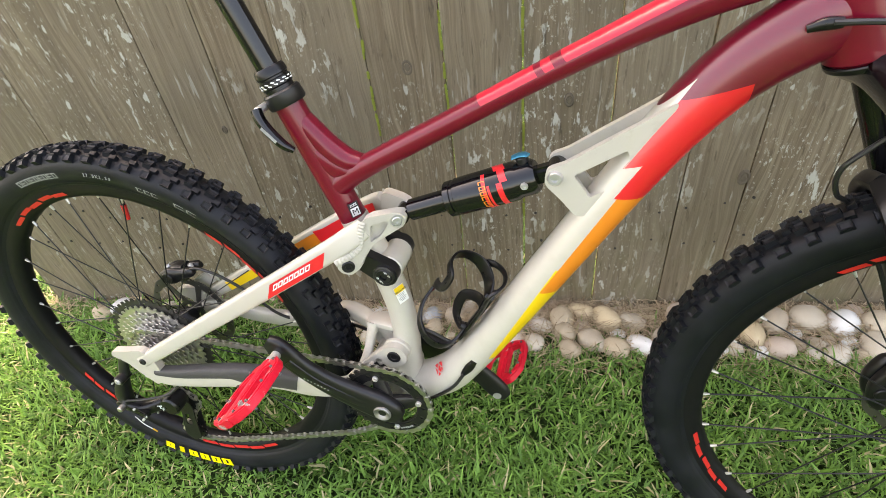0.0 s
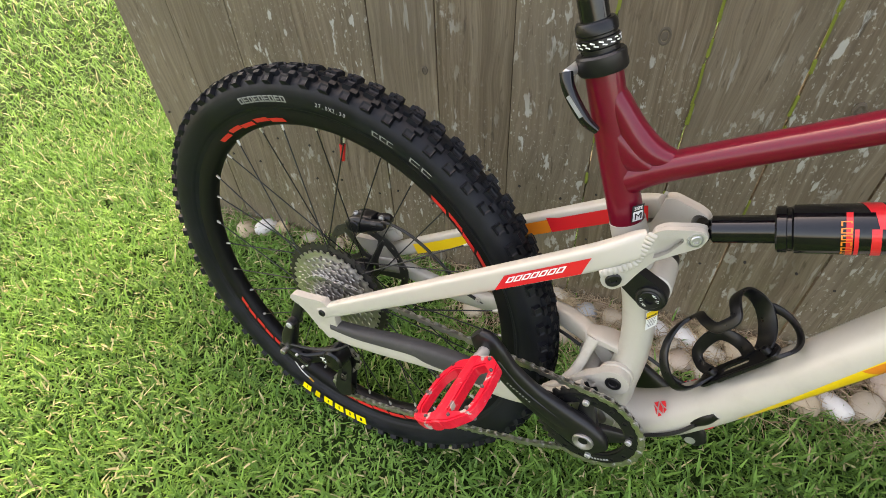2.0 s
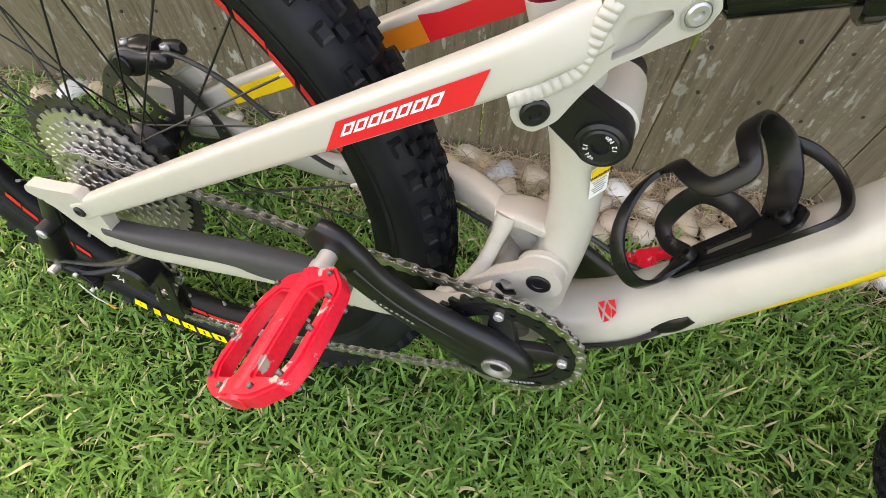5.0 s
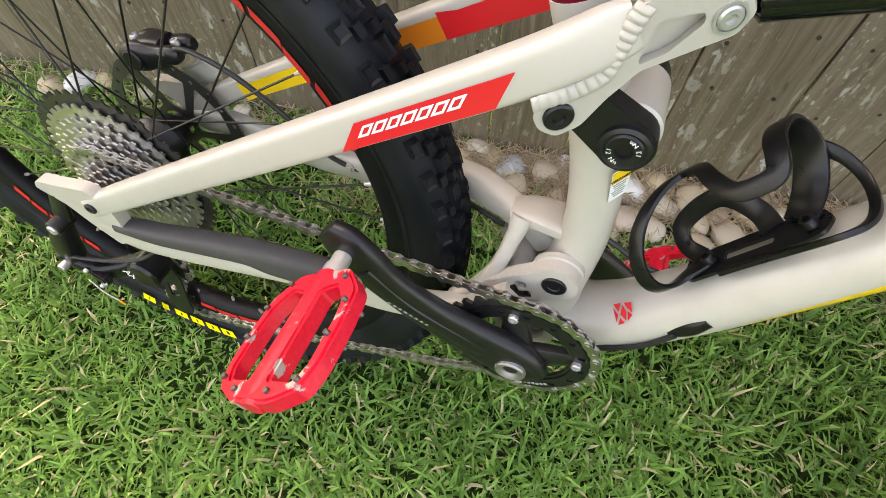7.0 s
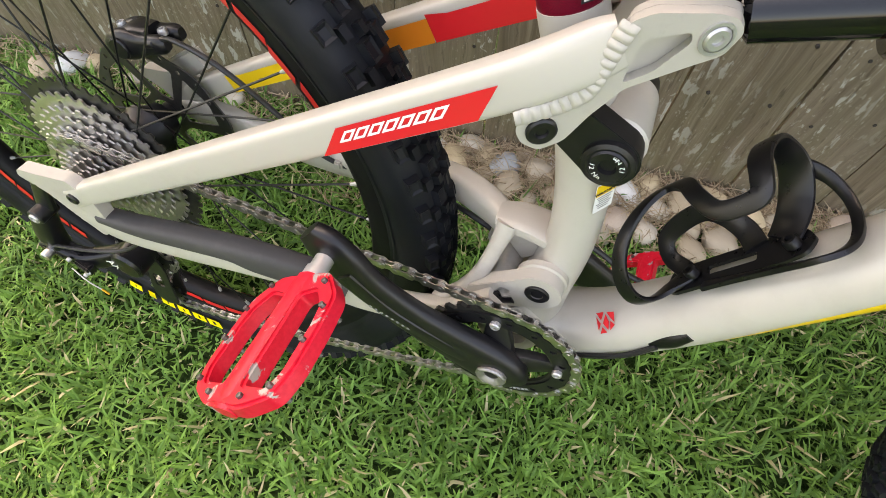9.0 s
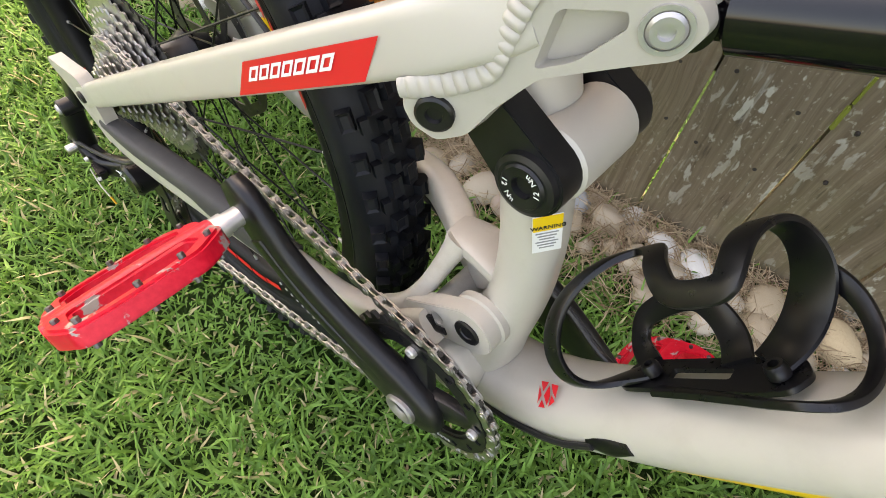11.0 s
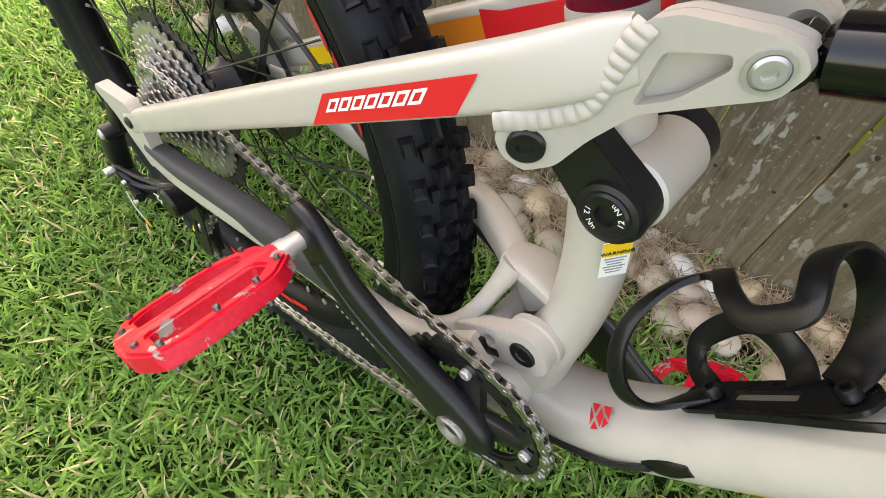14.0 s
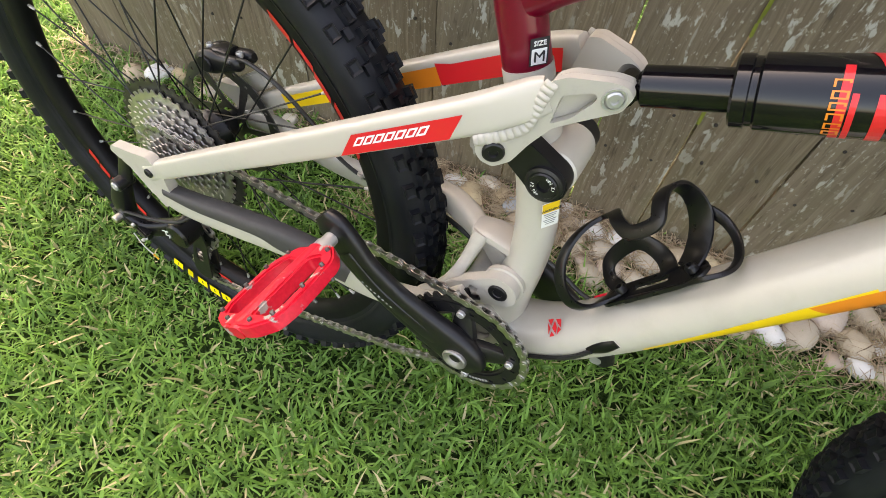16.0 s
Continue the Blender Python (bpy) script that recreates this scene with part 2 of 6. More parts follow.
for _name, _a, _b in (("grey", (0.30, 0.33, 0.35), (0.42, 0.38, 0.30)), ("tan", (0.50, 0.40, 0.25), (0.36, 0.26, 0.15)), ("white", (0.60, 0.59, 0.56), (0.46, 0.43, 0.37)), ("pinkish", (0.42, 0.34, 0.27), (0.30, 0.22, 0.16))):
    STONE_TONES[_name] = worn(mat(_name + "_pebble"), _a, _b, 90, 0.6, 0.2, (0.5, 0.7), (0.45, 0.7))

# soil under the lawn, its colour darkened to stand for shade between blades
SOIL = mat("shade_darkened_soil", rough=0.95, spec=0.1)
_k = Nodes(SOIL)
_v = _k.coords()
_n = _k.noise(_v, 9, 5)
_n2 = _k.noise(_v, 160, 4)
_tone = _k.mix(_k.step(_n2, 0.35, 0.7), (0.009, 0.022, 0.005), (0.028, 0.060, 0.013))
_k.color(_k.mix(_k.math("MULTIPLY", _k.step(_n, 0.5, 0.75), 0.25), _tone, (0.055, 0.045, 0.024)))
_k.bump(_n2, 0.8, 0.01)

def blade_mat(name, a, b, dry, dry_share):
    m = mat(name, a, 0.50, spec=0.30)
    k = Nodes(m)
    geo = k.t.nodes.new("ShaderNodeNewGeometry")
    r = geo.outputs["Random Per Island"]
    v = k.coords()
    patch = k.noise(v, 2.6, 3)
    patch2 = k.noise(v, 14, 3)
    c = k.mix(r, a, b)
    c = k.mix(k.math("MULTIPLY", k.step(patch, 0.35, 0.7), 0.4), c, tuple(min(1, q * 1.12) for q in b))
    c = k.mix(k.math("MULTIPLY", k.step(patch2, 0.5, 0.75), 0.35), c, tuple(q * 0.7 for q in a))
    frac = k.math("FRACT", k.math("MULTIPLY", r, 37.0))
    c = k.mix(k.math("GREATER_THAN", frac, 1.0 - dry_share), c, dry)
    k.color(c)
    tr = k.t.nodes.new("ShaderNodeBsdfTranslucent")
    k.t.links.new(c, tr.inputs["Color"])
    ms = k.t.nodes.new("ShaderNodeMixShader")
    ms.inputs[0].default_value = 0.30
    out = k.t.nodes["Material Output"]
    k.t.links.new(k.b.outputs[0], ms.inputs[1])
    k.t.links.new(tr.outputs[0], ms.inputs[2])
    k.t.links.new(ms.outputs[0], out.inputs["Surface"])
    return m


# pale share of the lawn: dry blades, plus extra painted in as bright highlights
GRASS = blade_mat("grass_blades", (0.028, 0.090, 0.013), (0.180, 0.360, 0.071), (0.44, 0.40, 0.22), 0.07)
STRAW = blade_mat("dry_grass", (0.30, 0.225, 0.14), (0.54, 0.43, 0.29), (0.24, 0.165, 0.10), 0.25)


# ---- building helpers ----
def part(name, bm, material, parent=None, label="", smooth=35):
    me = bpy.data.meshes.new(name)
    bm.to_mesh(me)
    bm.free()
    me.materials.append(material)
    if smooth:
        me.shade_smooth()
        me.set_sharp_from_angle(angle=radians(smooth))
    ob = new(name, me)
    ob.parent = parent
    return tagged(ob, label)


def shared(name, me, m, parent):
    ob = new(name, me)
    ob.parent = parent
    ob.matrix_local = m
    return ob


def mesh_of(name, bm, material, smooth=35):
    me = bpy.data.meshes.new(name)
    bm.to_mesh(me)
    bm.free()
    me.materials.append(material)
    if smooth:
        me.shade_smooth()
        me.set_sharp_from_angle(angle=radians(smooth))
    return me


def spline(pts, sub):
    """Points along a smooth curve through pts (numbers of any width)."""
    P = [np.array(p, float) for p in pts]
    if sub <= 1 or len(P) < 3:
        return P
    P = [2 * P[0] - P[1]] + P + [2 * P[-1] - P[-2]]
    out = []
    for i in range(1, len(P) - 2):
        a, b, c, d = P[i - 1 : i + 3]
        for k in range(sub):
            u = k / sub
            out.append(0.5 * (2 * b + (c - a) * u + (2 * a - 5 * b + 4 * c - d) * u * u + (3 * b - a - 3 * c + d) * u**3))
    return out + [P[-2]]


def sweep(bm, rows, lat=(0, 1, 0), n=20, exp=2.0, sub=6, cap=True):
    """A tube along rows of (x, y, z, half width across, half height in plane)."""
    R = spline(rows, sub)
    C = [Vector(r[:3]) for r in R]
    rings = []
    for i, r in enumerate(R):
        t = (C[min(i + 1, len(C) - 1)] - C[max(i - 1, 0)]).normalized()
        s = Vector(lat)
        s = (s - t * s.dot(t)).normalized()
        u = t.cross(s)
        ring = []
        for k in range(n):
            a = 2 * math.pi * k / n
            ca, sa = math.cos(a), math.sin(a)
            ca = math.copysign(abs(ca) ** (2 / exp), ca)
            sa = math.copysign(abs(sa) ** (2 / exp), sa)
            ring.append(bm.verts.new(C[i] + s * ca * r[3] + u * sa * r[4]))
        rings.append(ring)
    for a, b in zip(rings, rings[1:]):
        for k in range(n):
            bm.faces.new((a[k], a[(k + 1) % n], b[(k + 1) % n], b[k]))
    if cap:
        bm.faces.new(rings[0][::-1])
        bm.faces.new(rings[-1])
    bmesh.ops.recalc_face_normals(bm, faces=bm.faces)
    return bm


def rounded(pts, r, n=4):
    """An outline with its corners rounded off."""
    out = []
    m = len(pts)
    for i in range(m):
        a, b, c = (Vector(pts[(i + k) % m]) for k in (-1, 0, 1))
        u, v = (a - b), (c - b)
        rr = min(r, 0.45 * u.length, 0.45 * v.length)
        p, q = b + u.normalized() * rr, b + v.normalized() * rr
        for k in range(n + 1):
            t = k / n
            out.append(tuple((1 - t) ** 2 * p + 2 * t * (1 - t) * b + t * t * q))
    return out


def disc_pts(cx, cz, r, n=24, a0=0.0):
    return [(cx + r * math.cos(a0 + 2 * math.pi * k / n), cz + r * math.sin(a0 + 2 * math.pi * k / n)) for k in range(n)]


def plate(bm, outline, y0, y1, holes=(), bevel=0.0012, warp=None):
    """A plate in the plane of the bike from y0 to y1, with holes through it."""
    def loop(pts):
        vs = [bm.verts.new((x, y0, z)) for x, z in pts]
        return [bm.edges.new((vs[i], vs[(i + 1) % len(vs)])) for i in range(len(vs))]

    before = set(bm.faces)
    edges = loop(outline)
    for h in holes:
        edges += loop(h)
    res = bmesh.ops.triangle_fill(bm, use_beauty=True, use_dissolve=False, edges=edges)
    faces = [g for g in res["geom"] if isinstance(g, bmesh.types.BMFace)]
    ext = bmesh.ops.extrude_face_region(bm, geom=faces)
    for v in (g for g in ext["geom"] if isinstance(g, bmesh.types.BMVert)):
        v.co.y += y1 - y0
    mine = [f for f in bm.faces if f not in before]
    bmesh.ops.recalc_face_normals(bm, faces=mine)
    if bevel:
        rim = [e for e in {e for f in mine for e in f.edges} if len(e.link_faces) == 2 and e.calc_face_angle(0) > 1.2]
        bmesh.ops.bevel(bm, geom=rim, offset=bevel, segments=2, affect="EDGES", clamp_overlap=True)
    if warp:
        for v in {v for f in bm.faces if f not in before for v in f.verts}:
            v.co = warp(v.co)
    return bm


def lathe(bm, profile, center=(0, 0, 0), axis=(0, 1, 0), seg=48, closed=True):
    """A body of revolution: profile of (radius, along the axis)."""
    ax = Vector(axis).normalized()
    u = ax.orthogonal().normalized()
    if abs(ax.y) > 0.99:
        u = Vector((1, 0, 0))
    w = ax.cross(u)
    c = Vector(center)
    rings = []
    for r, h in profile:
        if r < 1e-6:
            rings.append([bm.verts.new(c + ax * h)])
        else:
            rings.append([bm.verts.new(c + ax * h + (u * math.cos(2 * math.pi * k / seg) + w * math.sin(2 * math.pi * k / seg)) * r) for k in range(seg)])
    pairs = list(zip(rings, rings[1:])) + ([(rings[-1], rings[0])] if closed and len(rings[0]) > 1 and len(rings[-1]) > 1 else [])
    for a, b in pairs:
        for k in range(seg):
            j = (k + 1) % seg
            if len(a) == 1 and len(b) == 1:
                continue
            if len(a) == 1:
                bm.faces.new((a[0], b[k], b[j]))
            elif len(b) == 1:
                bm.faces.new((a[k], a[j], b[0]))
            else:
                bm.faces.new((a[k], a[j], b[j], b[k]))
    bmesh.ops.recalc_face_normals(bm, faces=bm.faces)
    return bm


def rod(bm, a, b, r, r2=None, seg=10, round_end=0.0):
    """A round bar from a to b."""
    a, b = Vector(a), Vector(b)
    L = (b - a).length
    r2 = r if r2 is None else r2
    e = round_end
    prof = [(0, 0), (r - e, 0), (r, e), (r2, L - e), (r2 - e, L), (0, L)] if e else [(0, 0), (r, 0), (r2, L), (0, L)]
    return lathe(bm, prof, a, b - a, seg, closed=False)


def bolt(bm, c, axis, r, h, socket=0.45):
    """A button-head bolt with a socket in it, standing out along axis."""
    prof = [(0, -0.002), (r, -0.002), (r, h * 0.5), (r * 0.82, h), (r * socket, h), (r * socket * 0.9, h * 0.3), (0, h * 0.3)]
    return lathe(bm, prof, c, axis, 20, closed=False)


def wire(bm, pts, r, seg=8, sub=8):
    """A round cable through points in space."""
    C = [Vector(p) for p in spline(pts, sub)]
    ref = Vector((0.3, 0.2, 0.93))
    rings = []
    for i, c in enumerate(C):
        t = (C[min(i + 1, len(C) - 1)] - C[max(i - 1, 0)]).normalized()
        s = t.cross(ref).normalized()
        u = t.cross(s)
        rings.append([bm.verts.new(c + (s * math.cos(2 * math.pi * k / seg) + u * math.sin(2 * math.pi * k / seg)) * r) for k in range(seg)])
    for a, b in zip(rings, rings[1:]):
        for k in range(seg):
            bm.faces.new((a[k], a[(k + 1) % seg], b[(k + 1) % seg], b[k]))
    bm.faces.new(rings[0][::-1])
    bm.faces.new(rings[-1])
    bmesh.ops.recalc_face_normals(bm, faces=bm.faces)
    return bm


def block(bm, size, m=Matrix.Identity(4), bevel=0.002, taper=1.0):
    """A box with eased edges; taper narrows its top."""
    r = bmesh.ops.create_cube(bm, size=1.0)
    vs = r["verts"]
    for v in vs:
        k = taper if v.co.z > 0 else 1.0
        v.co = Vector((v.co.x * size[0] * k, v.co.y * size[1] * k, v.co.z * size[2]))
    if bevel:
        es = list({e for v in vs for e in v.link_edges})
        res = bmesh.ops.bevel(bm, geom=es, offset=bevel, segments=2, affect="EDGES", clamp_overlap=True)
        vs = list({v for f in res["faces"] for v in f.verts} | {v for v in vs if v.is_valid})
        seen, stack = set(vs), list(vs)
        while stack:
            for e in stack.pop().link_edges:
                for v in e.verts:
                    if v not in seen:
                        seen.add(v)
                        stack.append(v)
        vs = list(seen)
    for v in vs:
        v.co = m @ v.co
    return bm


def mirrored(bm):
    """The same body on the other side of the bike's plane."""
    for v in bm.verts:
        v.co.y = -v.co.y
    bmesh.ops.reverse_faces(bm, faces=bm.faces)
    return bm


def letters(text, size, m, depth=0.0003):
    """Raised characters in the built-in font as a bmesh, laid in the xy plane of m."""
    cu = bpy.data.curves.new("letters", "FONT")
    cu.body, cu.size, cu.extrude, cu.align_x, cu.align_y = text, size, depth, "CENTER", "CENTER"
    cu.resolution_u = 2
    ob = bpy.data.objects.new("letters", cu)
    bm = bmesh.new()
    me = ob.to_mesh()
    bm.from_mesh(me)
    ob.to_mesh_clear()
    bpy.data.objects.remove(ob)
    bm.transform(m)
    return bm


# ---- the setting: ground, fence ----
FENCE_Y, FENCE_TURN = 0.405, radians(8.0)


def fence_y(x):
    return FENCE_Y + math.tan(FENCE_TURN) * x


rng = np.random.default_rng(7)
bm = bmesh.new()
# one sheet out to the horizon, finer near the bike
xs = [-900, -200, -60, -20, -8, -4] + [-3 + 0.25 * i for i in range(25)] + [4, 8, 20, 60, 200, 900]
grid = [[bm.verts.new((x, y, 0.006 * noise.noise((x * 2.1, y * 2.1, 0)) + 0.004 * noise.noise((x * 7, y * 7, 3)) - 0.008)) for x in xs] for y in xs]
for r0, r1 in zip(grid, grid[1:]):
    for i in range(len(xs) - 1):
        bm.faces.new((r0[i], r0[i + 1], r1[i + 1], r1[i]))
ground = tagged(part("ground", bm, SOIL), "green lawn soil with clippings and thatch, darkened as shade between the blades", "ground", kind="structure")

# pale paved path far across the lawn
bm = bmesh.new()
block(bm, (1.4, 9.0, 0.06), pose(-4.69, 1.5, -0.005, 0, 0, 1), 0.01)
path_mat = worn(mat("pale_concrete", rough=0.9), (0.55, 0.53, 0.50), (0.4, 0.38, 0.35), 20, 0.6, 0.3, (0.8, 0.95))
tagged(part("pavement", bm, path_mat), "pale concrete path across the lawn", "path", kind="structure")

# fence: upright boards with narrow gaps, two rails behind
fence = tagged(new("fence"), "weathered grey-brown timber paling fence beside the lawn", "fence", kind="structure")
EDGES = [-0.785, -0.640, -0.490, -0.335, -0.175, -0.045, 0.097, 0.255, 0.397, 0.537, 0.700, 0.850, 0.970, 1.120, 1.275, 1.425, 1.575, 1.725, 1.875, 2.025, 2.175]
GAPS = [0.002, 0.0015, 0.002, 0.002, 0.002, 0.002, 0.002, 0.0025, 0.0036, 0.0038, 0.0036, 0.003, 0.003, 0.003, 0.003, 0.003, 0.003, 0.003, 0.003, 0.003, 0.003]
MOSSY = {0.255, 0.397, 0.537}
turn = Matrix.Rotation(FENCE_TURN, 4, "Z")
for i, (a, b) in enumerate(zip(EDGES, EDGES[1:])):
    w = (b - a) / math.cos(FENCE_TURN) - GAPS[min(i, len(GAPS) - 1)]
    bm = bmesh.new()
    H, NZ = 1.82, 14
    sec = [(-w / 2, 0), (w / 2, 0), (w / 2, 0.019), (-w / 2, 0.019)]
    cup, lean = rng.uniform(-0.0015, 0.0025), rng.uniform(-0.002, 0.002)
    rings = []
    for k in range(NZ + 1):
        z = -0.03 + (H + 0.03) * k / NZ
        ring = []
        for s in np.linspace(-0.5, 0.5, 7):
            wob = 0.0009 * noise.noise((s * 2 + i * 9, z * 3, 1))
            edge = 0.0011 * noise.noise((i * 5 + s * 8, z * 6, 7)) if abs(s) == 0.5 else 0
            ring.append(bm.verts.new((s * w + edge + lean * (z - 0.5), cup * (1 - 4 * s * s) + wob + (0.0022 if abs(s) == 0.5 else 0), z)))
        for s in np.linspace(0.5, -0.5, 3):
            ring.append(bm.verts.new((s * w + lean * (z - 0.5), 0.019, z)))
        rings.append(ring)
    for r0, r1 in zip(rings, rings[1:]):
        for k in range(len(r0)):
            j = (k + 1) % len(r0)
            bm.faces.new((r0[k], r0[j], r1[j], r1[k]))
    bm.faces.new(rings[-1])
    bm.faces.new(rings[0][::-1])
    bmesh.ops.recalc_face_normals(bm, faces=bm.faces)
    xm = (a + b) / 2
    ob = part("board", bm, WOOD, fence, smooth=50)
    ob.matrix_local = Matrix.Translation((xm, fence_y(xm) + rng.uniform(-0.0015, 0.0015), 0)) @ turn
for z in (0.32, 1.45):
    bm = bmesh.new()
    block(bm, (2.85, 0.04, 0.09), Matrix.Identity(4), 0.002)
    ob = part("rail", bm, WOOD, fence)
    ob.matrix_local = Matrix.Translation((0.7, fence_y(0.7) + 0.045, z)) @ turn
# lime-coloured moss grown into three of the gaps
for x in sorted(MOSSY):
    bm = bmesh.new()
    z = 0.30
    while z < 1.6:
        L = rng.uniform(0.010, 0.05)
        if rng.random() < (0.62 if z > 0.42 else 0.35):
            block(bm, (rng.uniform(0.0030, 0.0054), 0.006, L), pose(rng.normal(0, 0.0006), 0.0005, z, 0, rng.normal(0, 2), 0), 0.0015)
        z += L * rng.uniform(0.7, 1.0)
    ob = part("moss", bm, MOSS, fence, "lime green moss in the gap between boards")
    ob.matrix_local = Matrix.Translation((x, fence_y(x), 0)) @ turn
# knots and nail heads
for x, z, r in ((-0.068, 0.521, 0.006), (0.33, 0.63, 0.011), (0.96, 0.37, 0.012), (0.62, 0.55, 0.009)):
    bm = bmesh.new()
    lathe(bm, [(0, 0.0016), (r * 0.35, 0.0020), (r * 0.5, 0.0008), (r * 0.75, 0.0022), (r, 0.0004), (r, -0.003), (0, -0.003)], (0, 0, 0), (0, -1, 0), 18, closed=False)
    for v in bm.verts:
        v.co.z *= 1.5
    ob = part("knot", bm, KNOT, fence)
    ob.matrix_local = Matrix.Translation((x, fence_y(x) - 0.001, z)) @ turn
nail_bm = bmesh.new()
lathe(nail_bm, [(0, 0.0012), (0.0022, 0.0012), (0.0028, 0.0004), (0.0028, -0.004), (0, -0.004)], (0, 0, 0), (0, -1, 0), 10, closed=False)
nail_me = mesh_of("nail", nail_bm, NAIL)
for a, b in zip(EDGES, EDGES[1:]):
    for z in (0.205, 0.30, 1.45):
        for f in (0.2, 0.78):
            x = a + (b - a) * (f + rng.uniform(-0.06, 0.06))
            shared("nail", nail_me, Matrix.Translation((x, fence_y(x) - 0.001, z + rng.uniform(-0.02, 0.02))) @ turn, fence)


# ---- the bicycle, in its own frame: x ahead, y to its far side, z up in its plane, rear axle at the origin; it leans on the fence ----
BIKE = Matrix(((0.99994, 0.00132, -0.01084, 0.0), (0.0, 0.99266, 0.12094, 0.0), (0.01092, -0.12093, 0.99260, 0.35), (0.0, 0.0, 0.0, 1.0)))
bike = tagged(new("bicycle"), "full-suspension mountain bike in cream and dark red leaning towards the fence", "bicycle")
bike.matrix_world = BIKE
AXLE_F = Vector((1.110, 0.0, 0.012))
BB = Vector((0.414, 0.0, -0.012))


def B(name, bm, material, label="", parent=None, smooth=35):
    return part(name, bm, material, parent or bike, label, smooth)


# -- wheels --
TYRE = [(0.289, -0.0125), (0.2965, -0.0165), (0.305, -0.0225), (0.316, -0.0268), (0.326, -0.0270), (0.334, -0.0240), (0.3395, -0.0175), (0.3425, -0.008), (0.3432, 0.0)]
TYRE = TYRE + [(r, -y) for r, y in TYRE[-2::-1]]
RIM = [(0.2965, -0.0150), (0.2970, -0.0130), (0.290, -0.0120), (0.288, 0.0), (0.290, 0.0120), (0.2970, 0.0130), (0.2965, 0.0150), (0.286, 0.0152), (0.2755, 0.0115), (0.2715, 0.006), (0.2710, 0.0), (0.2715, -0.006), (0.2755, -0.0115), (0.286, -0.0152)]


def knob_mesh(name, lx, ly, h, dish=0.0012):
    """A tread block with a dished top."""
    bm = bmesh.new()
    block(bm, (lx, ly, h), Matrix.Identity(4), 0.0, 0.86)
    top = [f for f in bm.faces if f.normal.z > 0.9]
    bmesh.ops.inset_region(bm, faces=top, thickness=min(lx, ly) * 0.27, depth=-dish)
    return mesh_of(name, bm, RUBBER, 20)


SIDE_KNOB = knob_mesh("side_knob", 0.0140, 0.0100, 0.0085)
SIDE_KNOB2 = knob_mesh("side_knob", 0.0125, 0.0112, 0.0085)
MID_KNOB = knob_mesh("centre_knob", 0.0165, 0.0100, 0.0066)
MID_KNOB2 = knob_mesh("centre_knob", 0.0130, 0.0110, 0.0066)


def on_tyre(a, r, y, tilt):
    """A pose on the tyre: z outward, x along the tread, leaning tilt degrees to the side."""
    return Matrix.Rotation(-a, 4, "Y") @ Matrix.Translation((r, y, 0)) @ Matrix.Rotation(radians(90), 4, "Y") @ Matrix.Rotation(radians(tilt), 4, "X") @ Matrix.Rotation(0, 4, "Z")


def arc_patch(bm, r0, r1, a0, a1, y, t=0.0004, n=14, slant=0.0, foot=0.0):
    """A thin printed patch on a wheel's side, between two radii and two angles (degrees)."""
    side = -1 if y < 0 else 1
    rows = []
    for k in range(n + 1):
        u = k / n
        q = []
        for j, r in enumerate((r0, r1)):
            a = radians(a0 + (a1 - a0) * u + slant * j)
            yy = y + (foot if j == 0 else 0.0)
            q.append(bm.verts.new((r * math.cos(a), yy + side * t, r * math.sin(a))))
        rows.append(q)
    for p, q in zip(rows, rows[1:]):
        bm.faces.new((p[0], p[1], q[1], q[0]))
    return bm


